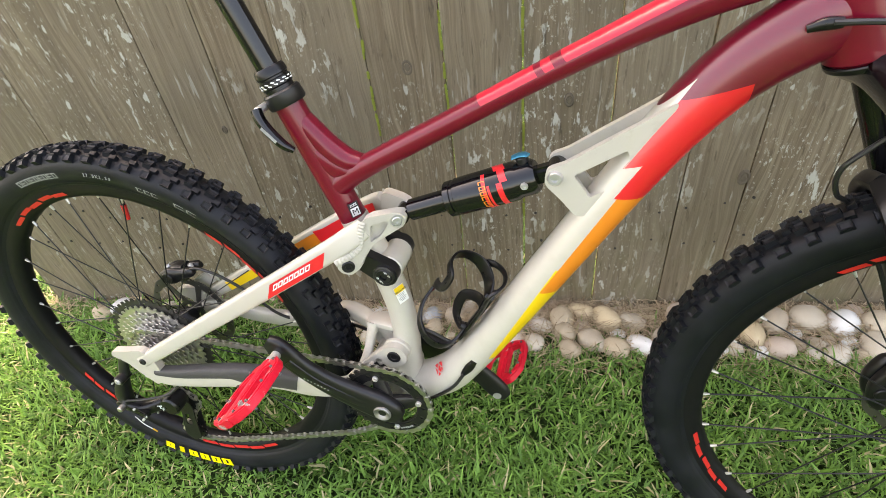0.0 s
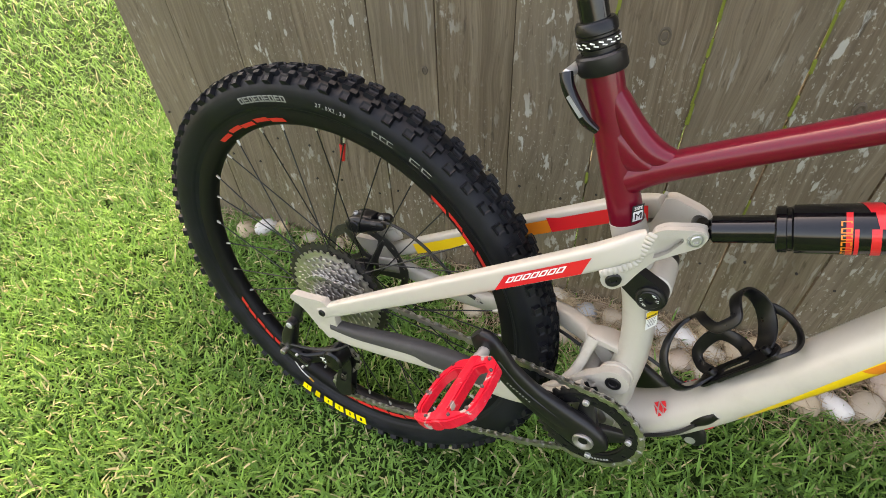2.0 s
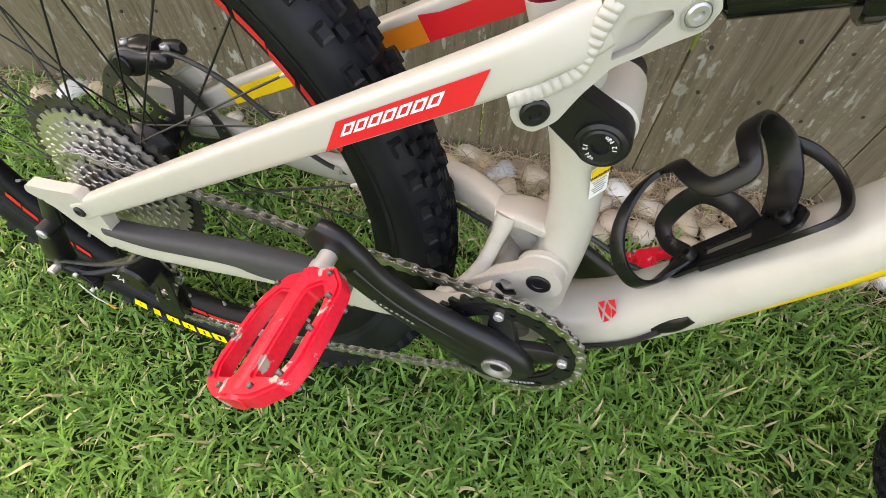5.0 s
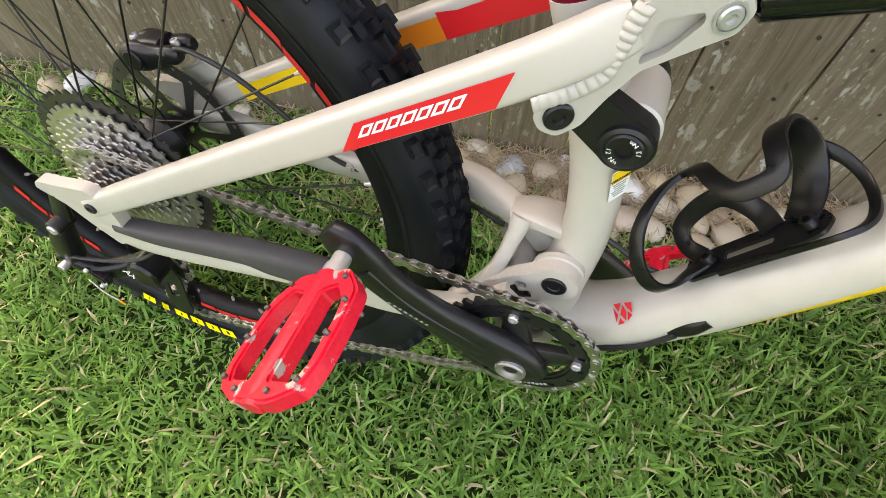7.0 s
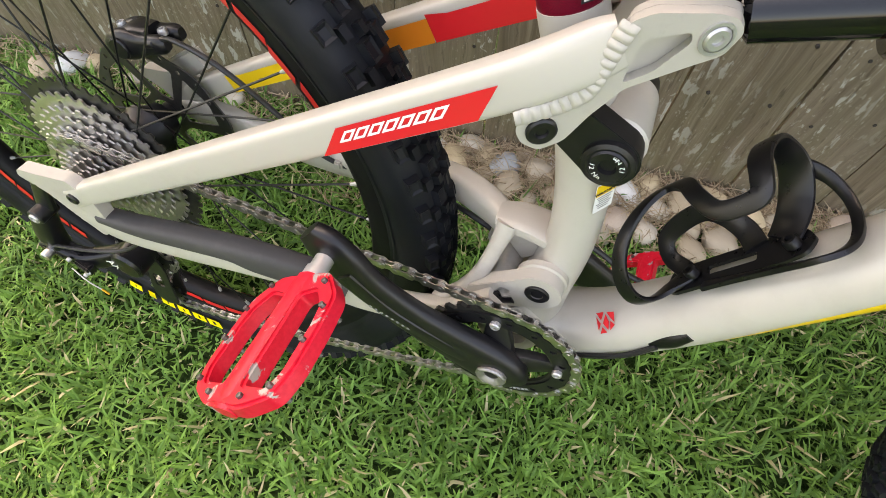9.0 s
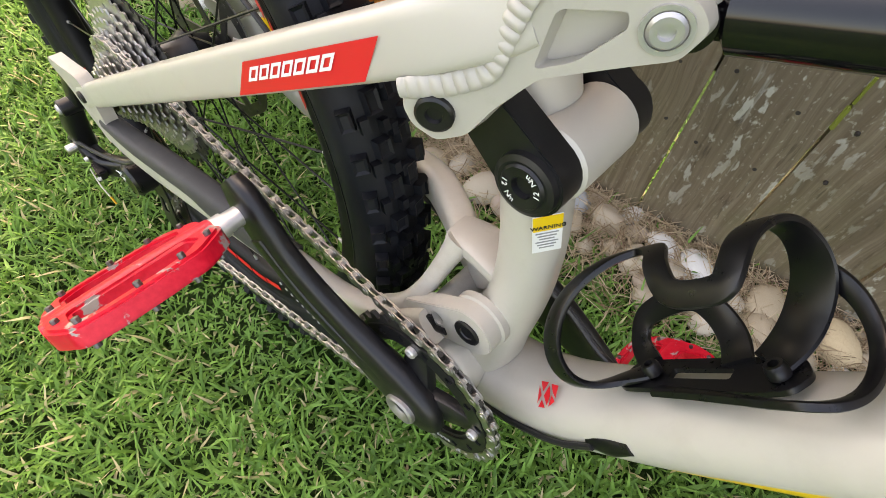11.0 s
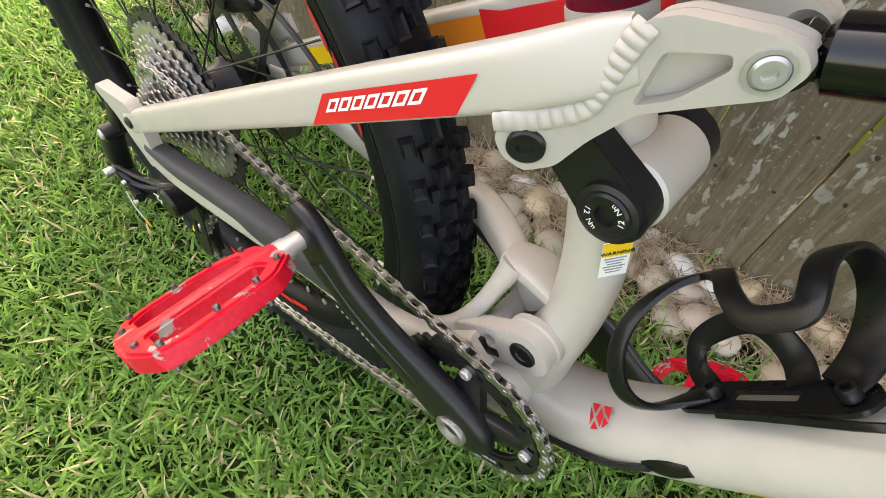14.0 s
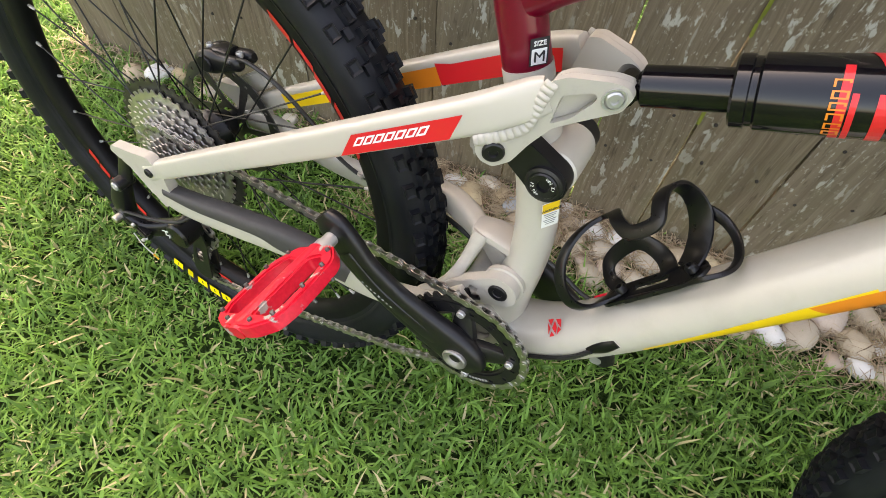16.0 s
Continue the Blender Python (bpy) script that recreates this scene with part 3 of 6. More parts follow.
def wheel(front):
    tag = "front" if front else "rear"
    C = AXLE_F if front else Vector((0, 0, 0))
    # the front wheel is steered a little towards the lawn
    M = Matrix.Translation(C) @ Matrix.Rotation(radians(-6 if front else 0), 4, "Z")
    bm = lathe(bmesh.new(), TYRE, seg=144)
    # ridge that guards the rim
    for s in (-1, 1):
        lathe(bm, [(0.2985, s * 0.0180), (0.3010, s * 0.0212), (0.3035, s * 0.0222), (0.3020, s * 0.0205)], seg=96)
    N = 72
    tyre = B(tag + "_tyre", bm, RUBBER, "black knobbly mountain bike tyre")
    tyre.matrix_local = M
    for k in range(N):
        a = 2 * math.pi * k / N
        for s in (-1, 1):
            shared("tread_knob", SIDE_KNOB if k % 2 else SIDE_KNOB2, on_tyre(a + (0.5 if s > 0 else 0) * 2 * math.pi / N, 0.3378, s * 0.0232, -s * 40), tyre)
            shared("tread_knob", MID_KNOB if k % 2 else MID_KNOB2, on_tyre(a + (0.25 + 0.06 * s) * 2 * math.pi / N, 0.3450, s * (0.0068 if k % 2 else 0.0082), -s * 8), tyre)
    # smaller blocks between the centre and the shoulder
    bm = bmesh.new()
    for k in range(N):
        for s in (-1, 1):
            a = 2 * math.pi * (k + (0.62 if s > 0 else 0.78)) / N
            block(bm, (0.0105, 0.0066, 0.0066), on_tyre(a, 0.3428, s * 0.0152, -s * 22), 0.0, 0.86)
            block(bm, (0.0090, 0.0060, 0.0062), on_tyre(a + 1.7 * math.pi / N, 0.3448, s * 0.0028, 0), 0.0, 0.86)
    part("transition_tread", bm, RUBBER, tyre, "small black tread pattern", 20)
    rim = B(tag + "_rim", lathe(bmesh.new(), RIM, seg=120), RIM_BLACK, "black rim")
    rim.matrix_local = M
    spans = ((100, 131), (24, 54), (207, 233), (262, 300)) if not front else ((196, 222), (40, 66), (100, 130), (280, 310))
    for a0, a1 in spans:
        for y in (-0.0153, 0.0153):
            bm = bmesh.new()
            cuts = np.linspace(a0, a1, 6)
            for i in range(5):
                arc_patch(bm, 0.2785 + 0.002 * (i % 2), 0.2865 - 0.002 * ((i + 1) % 2), cuts[i], cuts[i + 1] - 0.7, y, 0.0005, 6, 1.0, -0.0016 * (1 if y > 0 else -1) )
            B("rim_decal", bm, RIM_RED, "red lettering-like blocks on the rim", rim, 0)
    # hub, spokes, nipples
    hw = 0.030
    prof = [(0.006, -0.066), (0.0105, -0.066), (0.0115, -0.045), (0.0165, -0.040), (0.027, -hw - 0.003), (0.028, -hw), (0.0270, -hw + 0.003), (0.0235, -0.020), (0.0225, 0.0), (0.0235, 0.018), (0.0285, hw - 0.003), (0.0295, hw), (0.0285, hw + 0.003), (0.022, 0.040), (0.018, 0.052), (0.0105, 0.054), (0.0100, 0.072), (0.006, 0.072)]
    hub = B(tag + "_hub", lathe(bmesh.new(), prof, seg=40), BLACK, "black hub shell")
    hub.matrix_local = M
    nip_bm = lathe(bmesh.new(), [(0, 0), (0.0021, 0), (0.0021, 0.007), (0.0013, 0.0125), (0, 0.0125)], seg=8, axis=(1, 0, 0), closed=False)
    nip = mesh_of("nipple", nip_bm, CHROME)
    for k in range(32):
        side = -1 if k % 2 else 1
        ar = 2 * math.pi * (k + 0.35) / 32
        cross = (1 if (k // 2) % 2 else -1) * radians(62)
        ah = ar + cross
        p = Vector((0.0265 * math.cos(ah), side * hw, 0.0265 * math.sin(ah)))
        q = Vector((0.273 * math.cos(ar), side * 0.003, 0.273 * math.sin(ar)))
        sp = B("spoke", rod(bmesh.new(), p, q, 0.0010, seg=6), BLACK)
        sp.matrix_local = M
        d = (p - q).normalized()
        shared("nipple", nip, Matrix.Translation(q + d * -0.002) @ d.to_track_quat("X", "Z").to_matrix().to_4x4(), sp)
    # brake disc on the far side
    R0 = 0.080
    outline = [((R0 + 0.0016 * math.sin(9 * 2 * math.pi * k / 108)) * math.cos(2 * math.pi * k / 108), (R0 + 0.0016 * math.sin(9 * 2 * math.pi * k / 108)) * math.sin(2 * math.pi * k / 108)) for k in range(108)]
    holes = []
    for k in range(24):
        a = 2 * math.pi * k / 24
        r = 0.0722 + 0.0030 * (k % 2)
        holes.append(disc_pts(r * math.cos(a), r * math.sin(a), 0.0024, 8))
    for k in range(6):
        a0 = 2 * math.pi * k / 6
        pts = [(0.026, -0.10), (0.0660, 0.10), (0.0690, 0.5), (0.0680, 0.98), (0.026, 0.62)]
        holes.append(rounded([(r * math.cos(a0 + u), r * math.sin(a0 + u)) for r, u in pts], 0.004, 3))
    disc = B("brake_disc", plate(bmesh.new(), outline, 0.0585, 0.0603, holes + [disc_pts(0, 0, 0.017, 20)], 0), DISC_STEEL, "drilled steel brake disc")
    disc.matrix_local = M
    if not front:
        # valve with a red cap
        av = radians(84)
        u = Vector((math.cos(av), 0, math.sin(av)))
        stem = B("valve", rod(bmesh.new(), u * 0.272, u * 0.252, 0.0030), BLACK)
        B("valve_cap", rod(bmesh.new(), u * 0.257, u * 0.232, 0.0042, 0.0030, 12, 0.0008), RIM_RED, "red anodised valve cap", stem)
    return tyre, rim


REAR_TYRE, REAR_RIM = wheel(False)
FRONT_TYRE, FRONT_RIM = wheel(True)

# printing on the rear tyre's near wall: yellow maker's blocks below, pale outlined blocks above
a0, a1 = 247.0, 275.0
w = (a1 - a0) / 6
for i, part_of in enumerate((0.74, 0.42, 0.78, 0.78, 0.80, 0.86)):
    bm = bmesh.new()
    s = a0 + w * (i + 0.5 - part_of / 2)
    arc_patch(bm, 0.3090, 0.3140, s, s + w * part_of, -0.0272, 0.0006, 4)
    arc_patch(bm, 0.3240, 0.3290, s, s + w * part_of, -0.0272, 0.0006, 4)
    arc_patch(bm, 0.3090, 0.3290, s, s + w * 0.34, -0.0272, 0.0007, 2)
    arc_patch(bm, 0.3090, 0.3290, s + w * (part_of - 0.34), s + w * part_of, -0.0272, 0.0007, 2)
    B("tyre_print", bm, YELLOW_PRINT, "yellow printed block on the tyre wall", REAR_TYRE, 0)
def pale_patch(bm, r0, r1, a0, a1, t, n):
    """A pale printed patch that follows the bulge of the tyre wall just outside the rim."""
    wall = lambda r: -0.0225 - 0.0043 * min(max((r - 0.305) / 0.011, 0.0), 1.0) - 0.0003
    r0, r1 = r0 - 0.0045, r1 - 0.0045
    return arc_patch(bm, r0, r1, a0, a1, wall(r1), t, n, 0.0, wall(r0) - wall(r1))


for i in range(9):
    bm = bmesh.new()
    s = 111.5 - i * 1.75
    pale_patch(bm, 0.3140, 0.3156, s - 1.45, s, 0.0006, 3)
    pale_patch(bm, 0.3216, 0.3232, s - 1.45, s, 0.0006, 3)
    pale_patch(bm, 0.3140, 0.3232, s - 0.4, s, 0.0007, 2)
    if i % 2:
        pale_patch(bm, 0.3178, 0.3192, s - 1.45, s, 0.0006, 3)
    else:
        pale_patch(bm, 0.3140, 0.3232, s - 1.45, s - 1.05, 0.0007, 2)
    B("tyre_print", bm, GREY_PRINT, "pale grey block on the tyre wall", REAR_TYRE, 0)
for s, L, h in ((72.5, 1.6, 0.007), (70.5, 1.6, 0.007), (68.6, 1.6, 0.007), (62.5, 2.6, 0.007), (59.2, 2.6, 0.007)):
    bm = bmesh.new()
    pale_patch(bm, 0.313, 0.3142, s - L, s, 0.0006, 3)
    pale_patch(bm, 0.313 + h, 0.3142 + h, s - L, s, 0.0006, 3)
    pale_patch(bm, 0.313, 0.3142 + h, s - 0.4, s, 0.0007, 2)
    B("tyre_print", bm, GREY_PRINT, "pale grey block on the tyre wall", REAR_TYRE, 0)
for i, ch in enumerate("27.5X2.30"):
    a = radians(87.0 - i * 0.92)
    m = Matrix.Rotation(-a, 4, "Y") @ Matrix.Translation((0.3160, -0.0274, 0)) @ Matrix.Rotation(radians(90), 4, "X") @ Matrix.Rotation(radians(-90), 4, "Z")
    B("tyre_size_mark", letters(ch, 0.0068, m), GREY_PRINT, "", REAR_TYRE, 0)

# -- cassette: cogs stacked from the large black one inward to the smallest --
def toothed(n, r, depth=0.0045, duty=0.45):
    pts = []
    for k in range(n):
        for f, d in ((0.0, 0), (duty * 0.35, depth), (duty, depth), (duty + duty * 0.35, 0)):
            a = 2 * math.pi * (k + f) / n
            pts.append(((r - depth + d) * math.cos(a), (r - depth + d) * math.sin(a)))
    return pts


TEETH = (46, 40, 34, 30, 26, 23, 20, 17, 15, 13, 11)
for i, n in enumerate(TEETH):
    r = n * 0.0127 / (2 * math.pi) + 0.0018
    y = -0.0215 - 0.0039 * i
    holes = [disc_pts(0, 0, min(0.016, r * 0.6), 20)]
    inner = (TEETH[i + 1] if i < 10 else 9) * 0.0127 / (2 * math.pi) - 0.004
    if i < 4:
        for k in range(12):
            a = 2 * math.pi * (k + 0.5 * (i % 2)) / 12
            holes.append(disc_pts((r - 0.011) * math.cos(a), (r - 0.011) * math.sin(a), 0.0026, 6))
    B("cog", plate(bmesh.new(), toothed(n, r), y - 0.0009, y + 0.0009, holes, 0), DARK_STEEL if i == 0 else COG_STEEL, "black large cog" if i == 0 else "steel cog", smooth=30)
B("lockring", lathe(bmesh.new(), [(0.008, -0.066), (0.016, -0.066), (0.017, -0.063), (0.012, -0.020), (0.008, -0.020)], seg=24), DARK_STEEL)

# -- frame: seat tube, top tube, down tube, head tube --
bm = sweep(bmesh.new(), [(0.3320, 0, 0.418, 0.0170, 0.0170), (0.3390, 0, 0.399, 0.0172, 0.0172), (0.3640, 0, 0.328, 0.0172, 0.0172), (0.3830, 0, 0.277, 0.0172, 0.0174), (0.3910, 0, 0.256, 0.0174, 0.0176)], n=28)
SEAT_TUBE = B("seat_tube", bm, RED_PAINT, "dark red metallic seat tube")
bm = sweep(bmesh.new(), [(0.3890, 0, 0.262, 0.0176, 0.0178), (0.3980, 0, 0.240, 0.0182, 0.0182), (0.4120, 0, 0.205, 0.0195, 0.0186), (0.4225, 0, 0.170, 0.0188, 0.0182), (0.4310, 0, 0.130, 0.0182, 0.0182), (0.4345, 0, 0.095, 0.0185, 0.0182), (0.4340, 0, 0.065, 0.0205, 0.0190), (0.4300, 0, 0.030, 0.0235, 0.0215), (0.4260, 0, 0.000, 0.026, 0.026)], n=32, exp=2.25)
STRUT = B("lower_seat_tube", bm, CREAM, "cream painted lower seat tube carrying the linkage")
# gusset web between seat tube and top tube
bm = sweep(bmesh.new(), [(0.3800, 0, 0.308, 0.0160, 0.0160), (0.4150, 0, 0.3305, 0.0150, 0.0135), (0.5300, 0, 0.3905, 0.0150, 0.0122), (0.6410, 0, 0.4475, 0.0160, 0.0125), (0.7450, 0, 0.4960, 0.0190, 0.0160), (0.82, 0, 0.525, 0.0215, 0.0215)], n=28, exp=2.3)
B("top_tube", bm, TOP_PAINT, "dark red top tube with brighter red panels")
bm = sweep(bmesh.new(), [(0.3430, 0, 0.4020, 0.0080, 0.0060), (0.3540, 0, 0.3840, 0.0140, 0.0105), (0.3730, 0, 0.3580, 0.0148, 0.0135), (0.3960, 0, 0.3400, 0.0146, 0.0130), (0.4240, 0, 0.3365, 0.0100, 0.0070)], n=28, exp=2.2)
sweep(bm, [(0.3560, 0, 0.3560, 0.0155, 0.0110), (0.3760, 0, 0.3350, 0.0155, 0.0180), (0.3980, 0, 0.3270, 0.0140, 0.0115)], n=24, exp=2.2)
B("gusset", bm, RED_PAINT, "dark red gusset between seat tube and top tube")
DOWN = [(0.405, 0, -0.020, 0.030, 0.026), (0.447, 0, -0.022, 0.0295, 0.0270), (0.491, 0, 0.001, 0.0290, 0.0275), (0.527, 0, 0.0425, 0.0288, 0.0252), (0.5705, 0, 0.1075, 0.0285, 0.0240), (0.6435, 0, 0.2245, 0.0280, 0.0240), (0.7085, 0, 0.330, 0.0275, 0.0250), (0.753, 0, 0.3975, 0.0270, 0.0270), (0.797, 0, 0.447, 0.0265, 0.0300), (0.851, 0, 0.483, 0.0265, 0.0325), (0.895, 0, 0.497, 0.0260, 0.034)]
# paint of the down tube: cream, with yellow, orange and red running up its underside and dark red at the top
DT_PAINT = mat("down_tube_paint", (0.7, 0.65, 0.56), 0.36, 0, 0.5, 0.1)
_k = Nodes(DT_PAINT)
_v = _k.coords()
_sx = _k.node("SeparateXYZ")
_k.t.links.new(_v, _sx.inputs[0])
_x, _y, _z = _sx.outputs
_lin = lambda a, b, c: _k.math("ADD", _k.math("ADD", _k.math("MULTIPLY", _x, a), _k.math("MULTIPLY", _z, b)), c)
_gt = lambda a, b: _k.math("GREATER_THAN", a, b)
_cross = _lin(0.849, -0.528, -0.4284)       # across the tube, positive towards its underside
_along = _lin(0.528, 0.849, 0.0)           # up the tube
_n = _k.noise(_v, 45, 5)
_n2 = _k.noise(_v, 2600, 2)
_cream = _k.mix(_k.math("MULTIPLY", _k.step(_n, 0.5, 0.75), 0.3), (0.438, 0.410, 0.352), (0.33, 0.298, 0.240))
_darkred = _k.mix(_k.step(_n2, 0.4, 0.7), (0.105, 0.0010, 0.010), (0.185, 0.0024, 0.017))
_edge = _k.math("SUBTRACT", 0.0352, _k.math("MULTIPLY", _along, 0.070))
_yl = _k.math("MULTIPLY", _gt(_along, 0.352), _gt(_cross, _edge))
_or = _k.math("MULTIPLY", _gt(_along, _k.math("ADD", 0.489, _k.math("MULTIPLY", _cross, 0.58))), _gt(_cross, _k.math("SUBTRACT", 0.0190, _k.math("MULTIPLY", _along, 0.035))))
_line = lambda base, slope: _gt(_along, _k.math("ADD", base, _k.math("MULTIPLY", _cross, slope)))
_hi = _gt(_cross, -0.0175)
_rd = _k.math("MAXIMUM", _k.math("MULTIPLY", _line(0.6895, 1.2), _hi), _k.math("MULTIPLY", _line(0.6423, 0.6), _gt(_cross, -0.0058)))
_dr = _k.math("MAXIMUM", _k.math("MULTIPLY", _line(0.7677, 1.12), _hi), _gt(_x, 0.800))
_dr2 = _k.math("MULTIPLY", _line(0.853, 4.7), _k.math("SUBTRACT", 1.0, _hi))
_yl = _k.math("MULTIPLY", _yl, _k.math("LESS_THAN", _along, 0.53))
_or = _k.math("MULTIPLY", _or, _k.math("LESS_THAN", _along, 0.66))
_c = _k.mix(_yl, _cream, (0.78, 0.50, 0.02))
_c = _k.mix(_or, _c, (0.72, 0.20, 0.02))
_c = _k.mix(_rd, _c, (0.64, 0.011, 0.018))
_c = _k.mix(_k.math("MAXIMUM", _dr, _dr2), _c, _darkred)
_k.color(_c)
DOWN_TUBE = B("down_tube", sweep(bmesh.new(), DOWN, n=32, exp=2.2), DT_PAINT, "cream down tube with yellow, orange and red bands")
# head tube
h0, h1 = Vector((0.882, 0, 0.452)), Vector((0.838, 0, 0.562))
bm = rod(bmesh.new(), h0, h1, 0.030, 0.027, 32, 0.003)
B("head_tube", bm, RED_PAINT, "dark red head tube")
bm = rod(bmesh.new(), h0 - (h1 - h0).normalized() * 0.006, h0, 0.029, 0.030, 32, 0.001)
B("headset_cup", bm, BLACK)
# bottom bracket shell
B("bottom_bracket_shell", lathe(bmesh.new(), [(0.017, -0.038), (0.0265, -0.038), (0.028, -0.035), (0.028, 0.035), (0.0265, 0.038), (0.017, 0.038)], BB, seg=36), CREAM)
# shock mount: two cheeks rising from the down tube with a window between
for s in (-1, 1):
    out = rounded([(0.6260, 0.3300), (0.6280, 0.3470), (0.6460, 0.3540), (0.6830, 0.3780), (0.7150, 0.3980), (0.7450, 0.4180), (0.7350, 0.3880), (0.7030, 0.3320), (0.6790, 0.2960), (0.6600, 0.2930), (0.6440, 0.3120)], 0.006)
    hole = rounded([(0.6560, 0.3410), (0.7050, 0.3700), (0.7080, 0.3600), (0.6880, 0.3260), (0.6730, 0.3170)], 0.0028)
    bm = plate(bmesh.new(), out, -0.0185 * s - 0.0040, -0.0185 * s + 0.0040, [hole], 0.0014)
    cheek = B("shock_mount", bm, CREAM_CAST, "cream forged shock mount with a triangular window")
    B("bolt", bolt(bmesh.new(), (0.6372, -0.0235 * s, 0.3385), (0, -s, 0), 0.0078, 0.004), CHROME, "steel bolt", cheek)

# dropper post, collar, clamp
axis = (Vector((0.391, 0, 0.257)) - Vector((0.339, 0, 0.399))).normalized()
p = lambda z: Vector((0.339, 0, 0.399)) + axis * ((z - 0.399) / axis.z)
B("seatpost", rod(bmesh.new(), p(0.60), p(0.430), 0.0130, seg=28), BLACK_GLOSS, "gloss black dropper post")
bm = lathe(bmesh.new(), [(0.013, 0), (0.0165, 0.0), (0.0185, 0.003), (0.0185, 0.010), (0.0172, 0.011), (0.0172, 0.013), (0.0188, 0.014), (0.0188, 0.021), (0.0170, 0.0225), (0.0170, 0.030), (0.013, 0.030)], p(0.4475), axis, 36)
coll = B("seatpost_collar", bm, BLACK_PLASTIC, "black knurled dropper collar")
bm = bmesh.new()
for row in range(2):
    for k in range(16):
        a = 2 * math.pi * k / 16 + row * 0.15
        lat = Vector((0, 1, 0))
        u = axis.cross(lat)
        d = u * math.cos(a) + lat * math.sin(a)
        c = p(0.4475) + axis * (0.0160 + 0.0028 * row) + d * 0.0189
        m = Matrix.Translation(c) @ d.to_track_quat("Z", "X").to_matrix().to_4x4()
        block(bm, (0.0012, 0.0042, 0.0004), m, 0)
B("collar_print", bm, WHITE_PRINT, "white dashes round the collar", coll, 0)
bm = lathe(bmesh.new(), [(0.0172, -0.001), (0.0205, -0.001), (0.0222, 0.001), (0.0226, 0.014), (0.0212, 0.0165), (0.0172, 0.0165)], p(0.4215), axis, 36)
clamp = B("seat_clamp", bm, BLACK, "black quick-release seat clamp")
bm = sweep(bmesh.new(), [(0.3100, -0.026, 0.4080, 0.0058, 0.0058), (0.3140, -0.029, 0.3980, 0.0060, 0.0056), (0.3230, -0.031, 0.3850, 0.0062, 0.0052), (0.3360, -0.031, 0.3700, 0.0058, 0.0046), (0.3470, -0.029, 0.3620, 0.0036, 0.0030)], n=14, exp=3)
lever = B("clamp_lever", bm, BLACK_GLOSS, "black clamp lever", clamp)
bm = rod(bmesh.new(), (0.3105, -0.026, 0.4055), (0.318, 0.024, 0.410), 0.0048, seg=14, round_end=0.001)
B("clamp_pin", bm, CHROME, "steel clamp pin", clamp)
bm = bmesh.new()
block(bm, (0.022, 0.0006, 0.0035), pose(0.3250, -0.0374, 0.3830, 0, 48, 0), 0)
B("lever_print", bm, GREY_PRINT, "grey maker's bar", clamp, 0)
# size sticker on the seat tube
m = Matrix.Translation((0.3985, -0.0126, 0.2795)) @ pose(0, 0, 0, 90, 0, 44) @ pose(0, 0, 0, 0, 0, 10)
bm = bmesh.new()
block(bm, (0.013, 0.020, 0.0006), m, 0.0002)
stick = B("size_sticker", bm, DARK_PRINT, "black size sticker", SEAT_TUBE, 0)
bm = bmesh.new()
block(bm, (0.0105, 0.0115, 0.0006), m @ Matrix.Translation((0, -0.0032, 0.0004)), 0.0002)
B("sticker_panel", bm, WHITE_PRINT, "", SEAT_TUBE, 0)
B("sticker_word", letters("SIZE", 0.0048, m @ Matrix.Translation((0, 0.0064, 0.0007))), WHITE_PRINT, "", SEAT_TUBE, 0)
B("sticker_letter", letters("M", 0.0110, m @ Matrix.Translation((0, -0.0032, 0.0012))), DARK_PRINT, "", SEAT_TUBE, 0)

# -- rear triangle --
def stay_y(x):
    return float(np.interp(x, [0.0, 0.05, 0.278, 0.36, 0.385, 0.43], [-0.0895, -0.0858, -0.0684, -0.0602, -0.0572, -0.0348]))


def link_warp(co):
    """The link plates close in on the shock as they run forward."""
    return Vector((co.x, co.y - 0.0080 + 0.50 * (co.x - 0.377), co.z))


def merged(bm, other):
    tmp = bpy.data.meshes.new("tmp")
    other.to_mesh(tmp)
    other.free()
    bm.from_mesh(tmp)
    bpy.data.meshes.remove(tmp)
    return bm


